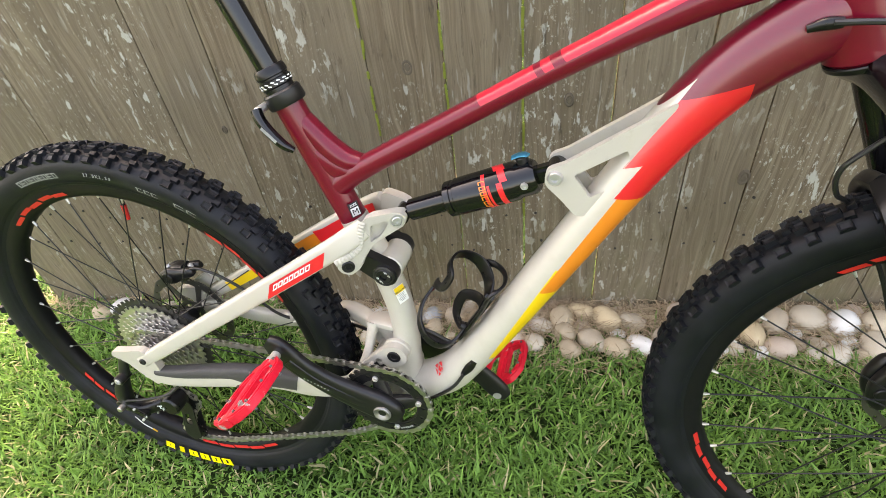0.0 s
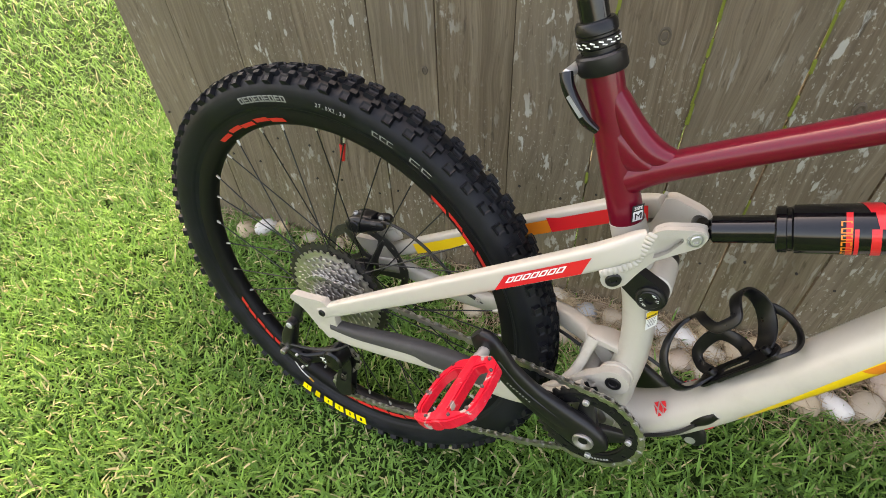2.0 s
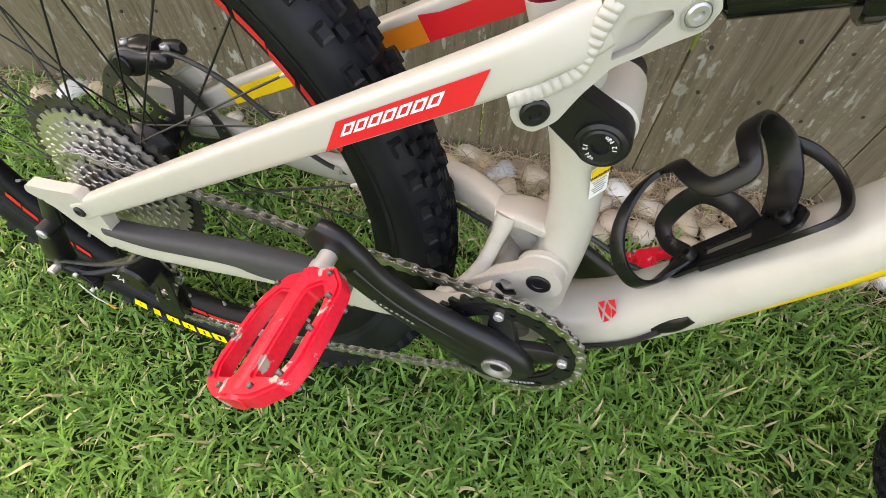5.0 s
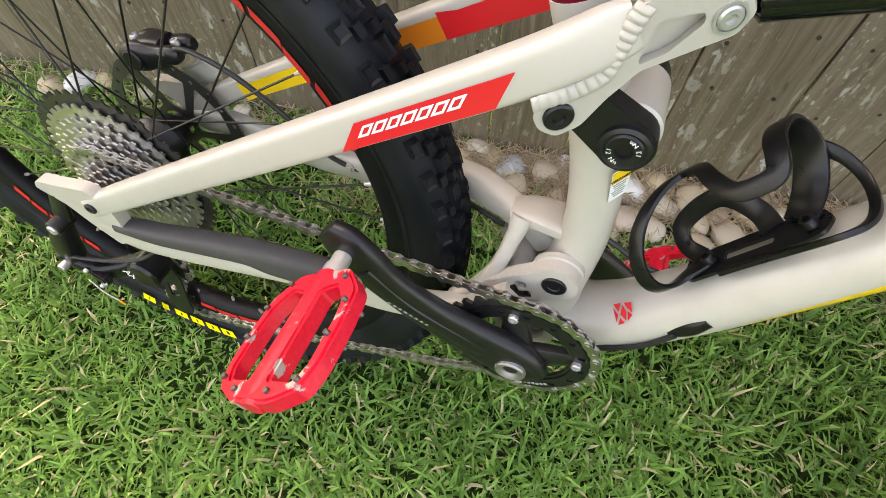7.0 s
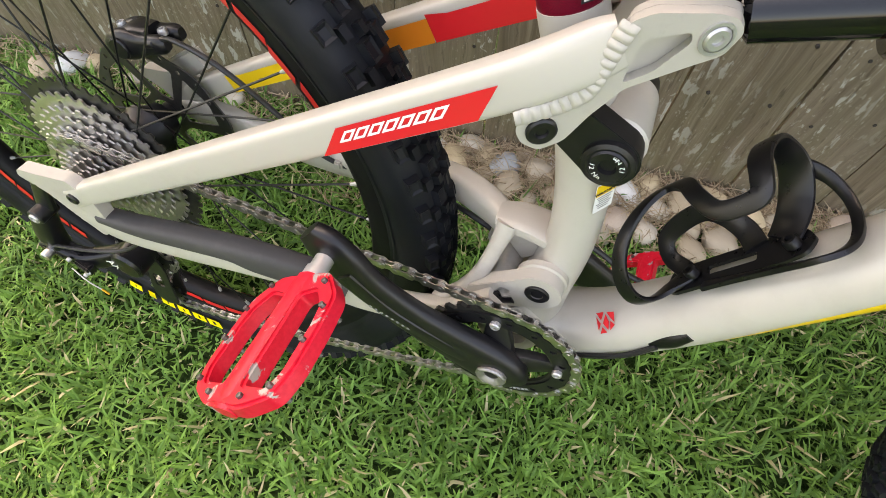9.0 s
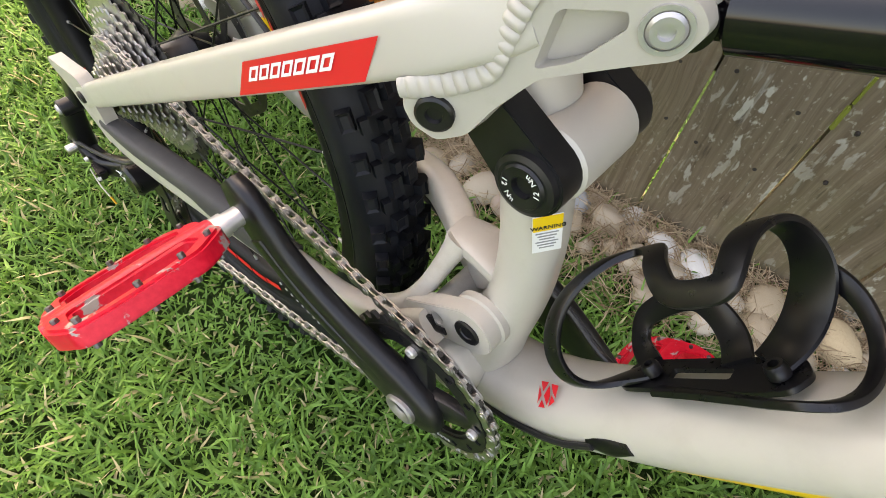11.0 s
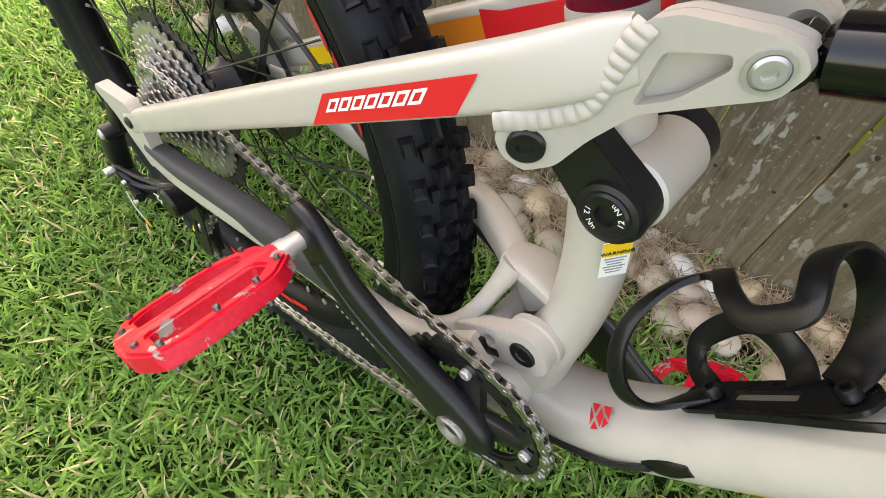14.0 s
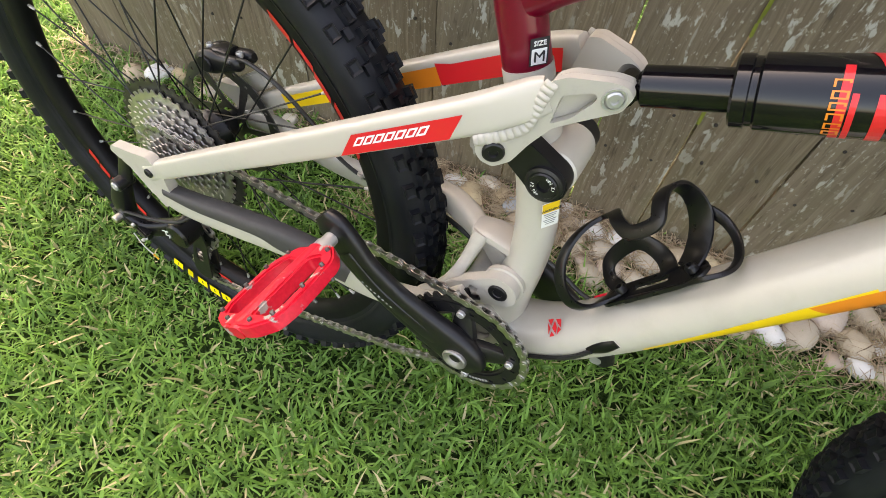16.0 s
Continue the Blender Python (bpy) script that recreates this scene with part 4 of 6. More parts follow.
for s in (1, -1):   # near side, far side
    # seatstay
    rows = [(x, stay_y(x) + w, 0.0398 + 0.62 * (x - 0.05), w, h) for x, w, h in ((0.020, 0.0070, 0.0102), (0.060, 0.0080, 0.0112), (0.130, 0.0084, 0.0120), (0.210, 0.0086, 0.0128), (0.290, 0.0087, 0.0133), (0.370, 0.0087, 0.0136), (0.395, 0.0080, 0.0136), (0.410, 0.0070, 0.0132), (0.418, 0.0060, 0.0115))]
    bm = sweep(bmesh.new(), rows, n=28, exp=4.5)
    stay = B("seatstay", mirrored(bm) if s < 0 else bm, CREAM, "cream boxed seatstay")
    # decal panels on its outer face, from corner to corner: foot and head of the rear edge, foot and head of the front edge
    def on_stay(corners, u, v, lift):
        (ax, az), (bx, bz), (cx, cz), (dx, dz) = corners
        x = (ax + (cx - ax) * u) * (1 - v) + (bx + (dx - bx) * u) * v
        z = (az + (cz - az) * u) * (1 - v) + (bz + (dz - bz) * u) * v
        return Vector((x, stay_y(x) - lift, z))

    def panel(corners, material, label, zigzag=0.0):
        bmm = bmesh.new()
        grid_ = [[bmm.verts.new(on_stay(corners, u - (zigzag if 0.3 < v < 0.7 and u == 0 else 0), v, 0.0006)) for v in (0, 0.34, 0.66, 1)] for u in np.linspace(0, 1, 9)]
        for g0, g1 in zip(grid_, grid_[1:]):
            for k in range(3):
                bmm.faces.new((g0[k], g1[k], g1[k + 1], g0[k + 1]))
        return B("decal", mirrored(bmm) if s < 0 else bmm, material, label, stay, 0)

    if s > 0:
        RED = ((0.2778, 0.1682), (0.2872, 0.1930), (0.3655, 0.2222), (0.3722, 0.2452))
        panel(RED, RED_DECAL, "red decal panel on the seatstay")
        # maker's word as plain cream blocks: open rings with slanted sides
        for i in range(7):
            bmm = bmesh.new()
            u0, u1, v0, v1 = 0.085 + 0.099 * i, 0.168 + 0.099 * i, 0.40, 0.82
            tu, tv = 0.021, 0.095
            for a0_, a1_, b0_, b1_ in ((u0, u0 + tu, v0, v1), (u1 - tu, u1, v0, v1), (u0 + tu, u1 - tu, v0, v0 + tv), (u0 + tu, u1 - tu, v1 - tv, v1)):
                bmm.faces.new([bmm.verts.new(on_stay(RED, u_, v_, 0.0010)) for u_, v_ in ((a0_, b0_), (a1_, b0_), (a1_, b1_), (a0_, b1_))])
            B("maker_block", bmm, WHITE_PRINT, "", stay, 0)
    else:
        edge_ = lambda x, f: (x + (0.004 if f > 0 else 0), 0.0398 + 0.62 * (x - 0.05) + f * 0.0140)
        for xa, xb, m_, label in ((0.300, 0.412, RED_DECAL, "red decal panel on the far seatstay"), (0.222, 0.299, ORANGE_DECAL, "orange decal panel on the far seatstay"), (0.095, 0.221, YELLOW_DECAL, "yellow decal panel on the far seatstay")):
            panel((edge_(xa, -0.95), edge_(xa, 0.45), edge_(xb, -0.95), edge_(xb, 0.45)), m_, label)
        # the same bands show on the inner face, towards the wheel
        for xa, xb, m_ in ((0.300, 0.405, RED_DECAL), (0.222, 0.299, ORANGE_DECAL), (0.095, 0.221, YELLOW_DECAL)):
            bmm = bmesh.new()
            prev = None
            for k in range(11):
                x = xa + (xb - xa) * k / 10
                zc = np.interp(x, [r[0] for r in rows], [r[2] for r in rows])
                h = np.interp(x, [r[0] for r in rows], [r[4] for r in rows])
                jag = 0.006 if k in (0,) else 0
                q = [bmm.verts.new((x + f * -0.45 * h * 2 * 0.4 - (jag if f > 0 else 0), -(stay_y(x) + 0.0174) - 0.0012, zc + f * h * 1.6 - 0.0012)) for f in (-0.5, 0.34)]
                if prev:
                    bmm.faces.new((prev[0], q[0], q[1], prev[1]))
                prev = q
            B("decal", bmm, m_, "", stay, 0)
    # front link plate welded to the stay, with the pivot ear and the shock eye
    out = rounded([(0.4185, 0.2805), (0.4270, 0.2848), (0.4521, 0.2850), (0.4612, 0.2828), (0.4664, 0.2760), (0.4625, 0.2650), (0.4492, 0.2585), (0.4270, 0.2470), (0.4160, 0.2310), (0.4080, 0.2150), (0.3975, 0.2085), (0.3885, 0.2135), (0.3845, 0.2215), (0.3850, 0.2285), (0.3940, 0.2325), (0.4025, 0.2375), (0.4100, 0.2450), (0.4135, 0.2560), (0.4160, 0.2690)], 0.0030)
    pocket = rounded([(0.4268, 0.2722), (0.4450, 0.2762), (0.4466, 0.2712), (0.4356, 0.2562), (0.4245, 0.2500)], 0.0030)
    bm = plate(bmesh.new(), out, -0.0545, -0.0470, [pocket], 0.0020, link_warp)
    bm = merged(bm, plate(bmesh.new(), out, -0.0468, -0.0400, [], 0.0010, link_warp))
    yoke = B("link_plate", mirrored(bm) if s < 0 else bm, CREAM_CAST, "cream machined link plate with a pocket")
    # weld bead along the joint: one ridge of overlapping beads
    bead = spline([(0.4196, 0.2800), (0.4173, 0.2715), (0.4158, 0.2650), (0.4140, 0.2558), (0.4110, 0.2450), (0.4025, 0.2378), (0.3937, 0.2330), (0.3830, 0.2290)], 20)
    rows_w, run = [], 0.0
    for i, (x, z) in enumerate(bead):
        if i:
            run += math.hypot(x - bead[i - 1][0], z - bead[i - 1][1])
        k = 0.30 + 0.70 * abs(math.sin(run * math.pi / 0.0044)) ** 0.7
        rows_w.append((x, -0.0625 + 0.50 * (x - 0.377) + 0.0003, z, 0.0019 * k * min(1, 0.25 + run / 0.005, 0.25 + (0.074 - run if run < 0.074 else 0) / 0.008), 0.0046 * (0.86 + 0.14 * k) * (1 if run < 0.066 else max(0.45, 1 - (run - 0.066) / 0.02))))
    bm = sweep(bmesh.new(), rows_w, n=12, sub=1)
    B("weld", mirrored(bm) if s < 0 else bm, CREAM_CAST, "stacked weld bead under the paint", yoke, 60)
    # bolts
    ys = lambda x: s * (-0.0625 + 0.50 * (x - 0.377))
    face = Vector((0.447, -0.894 * s, 0))
    at_b = Vector((0.4558, ys(0.4558), 0.2736))
    bm = bolt(bmesh.new(), at_b, face, 0.0060, 0.0022)
    lathe(bm, [(0.0064, -0.001), (0.0080, -0.001), (0.0080, 0.0012), (0.0064, 0.0012)], at_b, face, 24)
    B("bolt", bm, CHROME, "bright steel shock bolt", yoke)
    at_b = Vector((0.3963, ys(0.3963), 0.2222))
    bm = lathe(bmesh.new(), [(0, 0.0006), (0.0030, 0.0006), (0.0037, 0.0022), (0.0068, 0.0026), (0.0080, 0.0018), (0.0082, -0.003), (0, -0.003)], at_b, face, 28, closed=False)
    B("bolt", bm, BLACK, "black pivot bolt", yoke)
    # black rocker link from the ear down to the seat strut
    c0, c1 = Vector((0.3985, 0, 0.2225)), Vector((0.4343, 0, 0.2010))
    d = (c1 - c0).normalized()
    nrm = Vector((-d.z, 0, d.x))
    pts = []
    for k in range(9):
        a = math.pi * (0.5 + k / 8)
        v = c0 + (d * math.cos(a) + nrm * math.sin(a)) * 0.0125
        pts.append((v.x, v.z))
    for k in range(13):
        a = math.pi * (-0.5 + k / 12)
        v = c1 + (d * math.cos(a) + nrm * math.sin(a)) * 0.0165
        pts.append((v.x, v.z))
    bm = plate(bmesh.new(), pts, -0.0365, -0.0215, [], 0.0028)
    rock = B("rocker_link", mirrored(bm) if s < 0 else bm, BLACK, "black forged rocker link")
    bm = lathe(bmesh.new(), [(0, 0.0015), (0.0045, 0.0015), (0.0052, 0.0042), (0.0098, 0.0048), (0.0108, 0.0036), (0.0122, 0.0040), (0.0146, 0.0030), (0.0152, -0.002), (0, -0.002)], (0.4343, -s * 0.0365, 0.2010), (0, -s, 0), 36, closed=False)
    cap = B("pivot_cap", bm, BLACK, "black pivot cap marked with its torque", rock)
    if s > 0:
        for txt, a in (("12 Nm", 215), ("12 Nm", 40)):
            for i, ch in enumerate(txt):
                aa = radians(a + (i - 2) * 17 * (1))
                m = Matrix.Translation((0.4343 + 0.0080 * math.cos(aa), -0.0416, 0.2010 + 0.0080 * math.sin(aa))) @ pose(0, 0, 0, 90, 0, 0) @ Matrix.Rotation(aa + math.pi / 2, 4, "Z")
                if ch != " ":
                    part("torque_mark", letters(ch, 0.0038, m, 0.0001), WHITE_PRINT, rock, "", 0)
    # chainstay with dropout
    if s > 0:
        rows = [(0.012, -0.0800, -0.004, 0.0060, 0.0120), (0.050, -0.0790, -0.0105, 0.0080, 0.0150), (0.110, -0.0765, -0.0030, 0.0088, 0.0165), (0.180, -0.0725, 0.0070, 0.0088, 0.0165), (0.240, -0.0660, 0.0090, 0.0086, 0.0180), (0.290, -0.0560, -0.0060, 0.0080, 0.0200), (0.330, -0.0480, -0.0100, 0.0080, 0.0160), (0.372, -0.0420, 0.0060, 0.0080, 0.0130), (0.400, -0.0380, 0.0350, 0.0075, 0.0130)]
        bm = sweep(bmesh.new(), rows, n=26, exp=3.6)
        cs = B("chainstay", bm, CREAM, "cream drive-side chainstay")
        rows2 = [(0.036, -0.0795, 0.0015, 0.0083, 0.0060), (0.080, -0.0780, 0.0050, 0.0096, 0.0085), (0.130, -0.0755, 0.0135, 0.0102, 0.0100), (0.172, -0.0730, 0.0190, 0.0104, 0.0110), (0.196, -0.0712, 0.0170, 0.0106, 0.0155), (0.240, -0.0660, 0.0130, 0.0104, 0.0170), (0.275, -0.0590, 0.0030, 0.0100, 0.0170)]
        B("chain_guard", sweep(bmesh.new(), rows2, n=24, exp=3.4), GREY_RUBBER, "dark grey rubber chain guard", cs)
    else:
        rows = [(0.012, 0.0780, -0.002, 0.0070, 0.0130), (0.060, 0.0760, 0.006, 0.0085, 0.0135), (0.140, 0.0720, 0.0000, 0.0088, 0.0140), (0.220, 0.0640, 0.0120, 0.0090, 0.0150), (0.290, 0.0500, 0.0480, 0.0100, 0.0155), (0.330, 0.0380, 0.0660, 0.0105, 0.0160), (0.362, 0.0220, 0.0730, 0.0105, 0.0155), (0.388, 0.0040, 0.0780, 0.0100, 0.0120)]
        cs = B("chainstay", sweep(bmesh.new(), rows, n=26, exp=3.2), CREAM, "cream far-side chainstay arching to the main pivot")
    # dropout tab behind the axle and the stay's rear bolt
    out = rounded([(-0.036, 0.0270), (-0.031, 0.0370), (-0.005, 0.0410), (0.028, 0.0480), (0.046, 0.0330), (0.050, -0.010), (0.030, -0.0260), (0.006, -0.004), (-0.010, 0.0150)], 0.004)
    bm = plate(bmesh.new(), out, -0.0860, -0.0740, [], 0.0022)
    drop = B("dropout", mirrored(bm) if s < 0 else bm, CREAM_CAST, "cream dropout", cs)
    B("bolt", bolt(bmesh.new(), (0.0256, -s * 0.0882, 0.0262), (0, -s, 0), 0.0056, 0.0016, 0.5), BLACK, "black pivot bolt", stay)

# main pivot yoke: near and far lugs, a cross brace and the upright strut
for s in (1, -1):
    pts = []
    c0, c1 = Vector((0.3830, 0, 0.0270)), Vector((0.4257, 0, 0.0568))
    d = (c1 - c0).normalized()
    nrm = Vector((-d.z, 0, d.x))
    for k in range(9):
        a = math.pi * (0.5 + k / 8)
        v = c0 + (d * math.cos(a) + nrm * math.sin(a)) * 0.0125
        pts.append((v.x, v.z))
    for k in range(13):
        a = math.pi * (-0.5 + k / 12)
        v = c1 + (d * math.cos(a) + nrm * math.sin(a)) * 0.0185
        pts.append((v.x, v.z))
    bm = plate(bmesh.new(), pts, -0.0360, -0.0240, [disc_pts(0.4010, 0.0440, 0.0050, 14)], 0.0028)
    lug = B("pivot_lug", mirrored(bm) if s < 0 else bm, CREAM_CAST, "cream forged main pivot lug")
    bm = lathe(bmesh.new(), [(0, 0.0003), (0.0045, 0.0003), (0.0050, 0.0012), (0.0086, 0.0016), (0.0096, 0.0010), (0.0100, -0.003), (0, -0.003)], (0.4257, -s * 0.0362, 0.0568), (0, -s, 0), 28, closed=False)
    B("bolt", bm, BLACK, "black main pivot bolt", lug)
    bm = lathe(bmesh.new(), [(0.0185, -0.0035), (0.0205, -0.0025), (0.0205, 0.0025), (0.0185, 0.0035)], (0.4257, -s * 0.0215, 0.0568), (0, -s, 0), 32)
    B("pivot_washer", bm, CREAM_CAST, "", lug)
bm = sweep(bmesh.new(), [(0.3880, -0.0040, 0.0880, 0.0090, 0.0085), (0.3850, -0.0130, 0.0700, 0.0068, 0.0068), (0.3790, -0.0230, 0.0440, 0.0066, 0.0066), (0.3680, -0.0310, 0.0180, 0.0080, 0.0080), (0.3500, -0.0380, -0.0020, 0.0090, 0.0090)], lat=(1, 0, 0), n=18, exp=2.8)
B("yoke_strut", bm, CREAM_CAST, "cream swingarm strut")
bm = sweep(bmesh.new(), [(0.3800, 0.0040, 0.0820, 0.0130, 0.0085), (0.3980, 0.0040, 0.0870, 0.0150, 0.0065), (0.4200, 0.0040, 0.0850, 0.0165, 0.0060)], n=16, exp=3.5)
B("yoke_bridge", bm, CREAM_CAST, "cream swingarm bridge")
bm = sweep(bmesh.new(), [(0.3880, 0.0060, 0.0860, 0.0045, 0.0085), (0.3990, 0.0050, 0.0640, 0.0042, 0.0100), (0.4120, 0.0040, 0.0520, 0.0042, 0.0120)], n=12, exp=3)
B("yoke_web", bm, CREAM_CAST, "cream web of the swingarm")
bm = bmesh.new()
rod(bm, (0.396, -0.030, 0.036), (0.396, 0.030, 0.036), 0.0105, seg=20)
B("yoke_tube", bm, CREAM_CAST, "cream cross tube of the swingarm")
bm = lathe(bmesh.new(), [(0, -0.0220), (0.0165, -0.0220), (0.0180, -0.0205), (0.0180, 0.0205), (0.0165, 0.0220), (0, 0.0220)], (0.4343, 0, 0.2010), (0, 1, 0), 36, closed=False)
B("rocker_boss", bm, CREAM, "cream pivot boss of the seat tube")
# small black plug and mud in the near lug's recess
B("lug_plug", sweep(bmesh.new(), [(0.3945, -0.0370, 0.0410, 0.0018, 0.0042), (0.4010, -0.0370, 0.0330, 0.0018, 0.0036), (0.4100, -0.0370, 0.0380, 0.0016, 0.0034)], n=10), BLACK_PLASTIC, "black plug in the lug")

# -- shock --
S0, S1 = Vector((0.4570, 0, 0.2725)), Vector((0.6372, 0, 0.3370))
sd = (S1 - S0).normalized()
L = (S1 - S0).length
bm = lathe(bmesh.new(), [(0, 0.008), (0.0085, 0.008), (0.0132, 0.0115), (0.0132, 0.074), (0, 0.074)], S0, sd, 32, closed=False)
lathe(bm, [(0.0055, -0.012), (0.0100, -0.012), (0.0100, 0.012), (0.0055, 0.012)], S0, (0, 1, 0), 24)
block(bm, (0.020, 0.020, 0.014), Matrix.Translation(S0 + sd * 0.008) @ sd.to_track_quat("X", "Z").to_matrix().to_4x4(), 0.003)
SHOCK = B("shock_shaft", bm, BLACK_GLOSS, "gloss black shock shaft with its eyelet")
bm = lathe(bmesh.new(), [(0, 0.0620), (0.0195, 0.0620), (0.0212, 0.0635), (0.0212, 0.0705), (0.0200, 0.0712), (0.0200, 0.0745), (0.0220, 0.0760), (0.0220, 0.1460), (0.0200, 0.1500), (0.0200, 0.1650), (0.0165, 0.1700), (0, 0.1700)], S0, sd, 40, closed=False)
lathe(bm, [(0.0055, -0.012), (0.0105, -0.012), (0.0105, 0.012), (0.0055, 0.012)], S1, (0, 1, 0), 24)
block(bm, (0.028, 0.018, 0.018), Matrix.Translation(S1 - sd * 0.012) @ sd.to_track_quat("X", "Z").to_matrix().to_4x4(), 0.004)
CAN = B("shock_can", bm, BLACK_GLOSS, "gloss black air can")
up_s = sd.cross(Vector((0, 1, 0)))
up_s = -up_s if up_s.z < 0 else up_s


def can_patch(bm, l0, l1, a0, a1, r=0.0222, skew=0.0):
    """A thin band on the can: along l0..l1, round a0..a1 degrees from the top towards the near side."""
    n = 10
    rows = []
    for k in range(n + 1):
        a = radians(a0 + (a1 - a0) * k / n)
        d = up_s * math.cos(a) + Vector((0, -1, 0)) * math.sin(a)
        rows.append([bm.verts.new(S0 + sd * (l + skew * k / n) + d * r) for l in (l0, l1)])
    for p_, q_ in zip(rows, rows[1:]):
        bm.faces.new((p_[0], p_[1], q_[1], q_[0]))
    return bm


bm = bmesh.new()
for l0, l1, a0, a1, sk in ((0.112, 0.1165, 20, 150, 0), (0.1275, 0.136, -20, 60, 0.006), (0.120, 0.133, -35, 22, 0.008), (0.1285, 0.1350, 60, 150, 0.0), (0.1175, 0.1205, 60, 150, 0.0)):
    can_patch(bm, l0, l1, a0, a1, 0.0222, sk)
B("shock_decal", bm, RED_DECAL, "red graphics on the air can", CAN, 0)
bm = bmesh.new()
for i in range(6):
    a = 42 + i * 15
    can_patch(bm, 0.1085, 0.1097, a, a + 11, 0.0224)
    can_patch(bm, 0.1150, 0.1162, a, a + (11 if i % 2 else 5), 0.0224)
    can_patch(bm, 0.1085, 0.1162, a, a + 2.4, 0.0224)
    if i % 3:
        can_patch(bm, 0.1085, 0.1162, a + 9, a + 11.4, 0.0224)
B("shock_decal", bm, ORANGE_DECAL, "orange maker's blocks on the air can", CAN, 0)
bm = bmesh.new()
c = S0 + sd * 0.160 + up_s * 0.0215
rod(bm, c - up_s * 0.004, c + up_s * 0.004, 0.0070, seg=18, round_end=0.001)
B("adjuster_body", bm, BLACK, "", CAN)
bm = sweep(bmesh.new(), [tuple(c + up_s * 0.0055 - sd * 0.010) + (0.0060, 0.0016), tuple(c + up_s * 0.0060) + (0.0065, 0.0018), tuple(c + up_s * 0.0055 + sd * 0.009 + Vector((0, -0.006, 0))) + (0.0035, 0.0016)], n=12)
B("lockout_lever", bm, BLUE_LEVER, "blue anodised lockout lever", CAN)
B("air_valve", bolt(bmesh.new(), S0 + sd * 0.1575 + Vector((0, -0.0195, 0)), (0, -1, 0), 0.0042, 0.003), CHROME, "steel valve screw", CAN)

# -- crankset --
PED = Vector((0.2790, 0, 0.0965))
ca = (PED - BB).normalized()
cn = Vector((-ca.z, 0, ca.x))   # across the arm


def crank(s):
    """The arm of one side: s is 1 for the near side."""
    a, n = (ca, cn) if s > 0 else (-ca, -cn)
    ctr = BB
    bm = bmesh.new()
    lens = [(-0.026, 0.0150, 0.0060), (-0.012, 0.0230, 0.0095), (0.010, 0.0255, 0.0105), (0.040, 0.0235, 0.0098), (0.085, 0.0195, 0.0085), (0.130, 0.0178, 0.0080), (0.158, 0.0190, 0.0080), (0.177, 0.0175, 0.0076), (0.1895, 0.0110, 0.0060)]
    rows = []
    for l, h, w in lens:
        y = -0.0700 - 0.0135 * min(1, max(0, (l - 0.02) / 0.12))
        c = ctr + a * l + n * (0.013 * math.sin(math.pi * min(1, max(0, l / 0.17))))
        rows.append((c.x, y * s, c.z, w, h))
    sweep(bm, rows, n=24, exp=3.0, sub=5)
    # raised ridge down the face
    rr = []
    for l, h in ((0.020, 0.010), (0.05, 0.0085), (0.10, 0.0070), (0.150, 0.0075)):
        y = -0.0785 - 0.0130 * min(1, max(0, (l - 0.02) / 0.12))
        c = ctr + a * l + n * (0.013 * math.sin(math.pi * l / 0.17))
        rr.append((c.x, y * s, c.z, 0.0022, h))
    sweep(bm, rr, n=12, exp=2.4, sub=5)
    return bm


arm = B("crank_arm", crank(1), BLACK, "black forged crank arm with scuffs")
bm = lathe(bmesh.new(), [(0.0060, -0.001), (0.0085, 0.0012), (0.0118, 0.0020), (0.0130, 0.0006), (0.0130, -0.006), (0.0060, -0.006)], BB + Vector((0, -0.0815, 0)), (0, -1, 0), 32)
lathe(bm, [(0, -0.003), (0.0070, -0.003), (0.0070, -0.004), (0, -0.004)], BB + Vector((0, -0.0815, 0)), (0, -1, 0), 20, closed=False)
B("spindle_cap", bm, SPINDLE, "bare steel spindle end", arm)
bm = bmesh.new()
for i in range(8):
    c = BB + ca * (0.118 - i * 0.0052) + cn * 0.0120
    block(bm, (0.0022, 0.0003, 0.0022), pose(c.x, -0.0935 + 0.0007 * i, c.z, 0, math.degrees(-math.atan2(ca.z, ca.x)), 0), 0)
B("arm_print", bm, GREY_PRINT, "small grey maker's blocks", arm, 0)
arm2 = B("crank_arm", crank(-1), BLACK, "black crank arm on the far side")
B("bolt", bolt(bmesh.new(), BB - ca * 0.171 + Vector((0, 0.0775, 0)), (0, -1, 0), 0.0055, 0.0012, 0.5), CHROME, "", arm2)
# spider arms and chainring
RING_Y = -0.0580
bm = bmesh.new()
for k in range(4):
    d = Matrix.Rotation(radians(40 + 90 * k), 4, "Y") @ ca
    sweep(bm, [(*(BB + d * 0.012 + Vector((0, -0.062, 0))), 0.0070, 0.0150), (*(BB + d * 0.030 + Vector((0, -0.058, 0))), 0.0060, 0.0120), (*(BB + d * 0.049 + Vector((0, -0.0555, 0))), 0.0040, 0.0080)], n=12, exp=3)
B("spider", bm, BLACK, "black crank spider")
holes = [disc_pts(BB.x, BB.z, 0.0445, 48)]
out = [(BB.x + x, BB.z + z) for x, z in toothed(32, 0.0680, 0.0050, 0.5)]
RING = B("chainring", plate(bmesh.new(), out, RING_Y - 0.0016, RING_Y + 0.0016, holes, 0), DARK_STEEL, "black toothed chainring")
holes2 = []
for k in range(16):
    a = 2 * math.pi * k / 16
    holes2.append(disc_pts(BB.x + 0.0545 * math.cos(a), BB.z + 0.0545 * math.sin(a), 0.0030, 8))
bm = plate(bmesh.new(), disc_pts(BB.x, BB.z, 0.0600, 64), RING_Y - 0.0034, RING_Y - 0.0018, holes2 + [disc_pts(BB.x, BB.z, 0.0470, 48)], 0.0003)
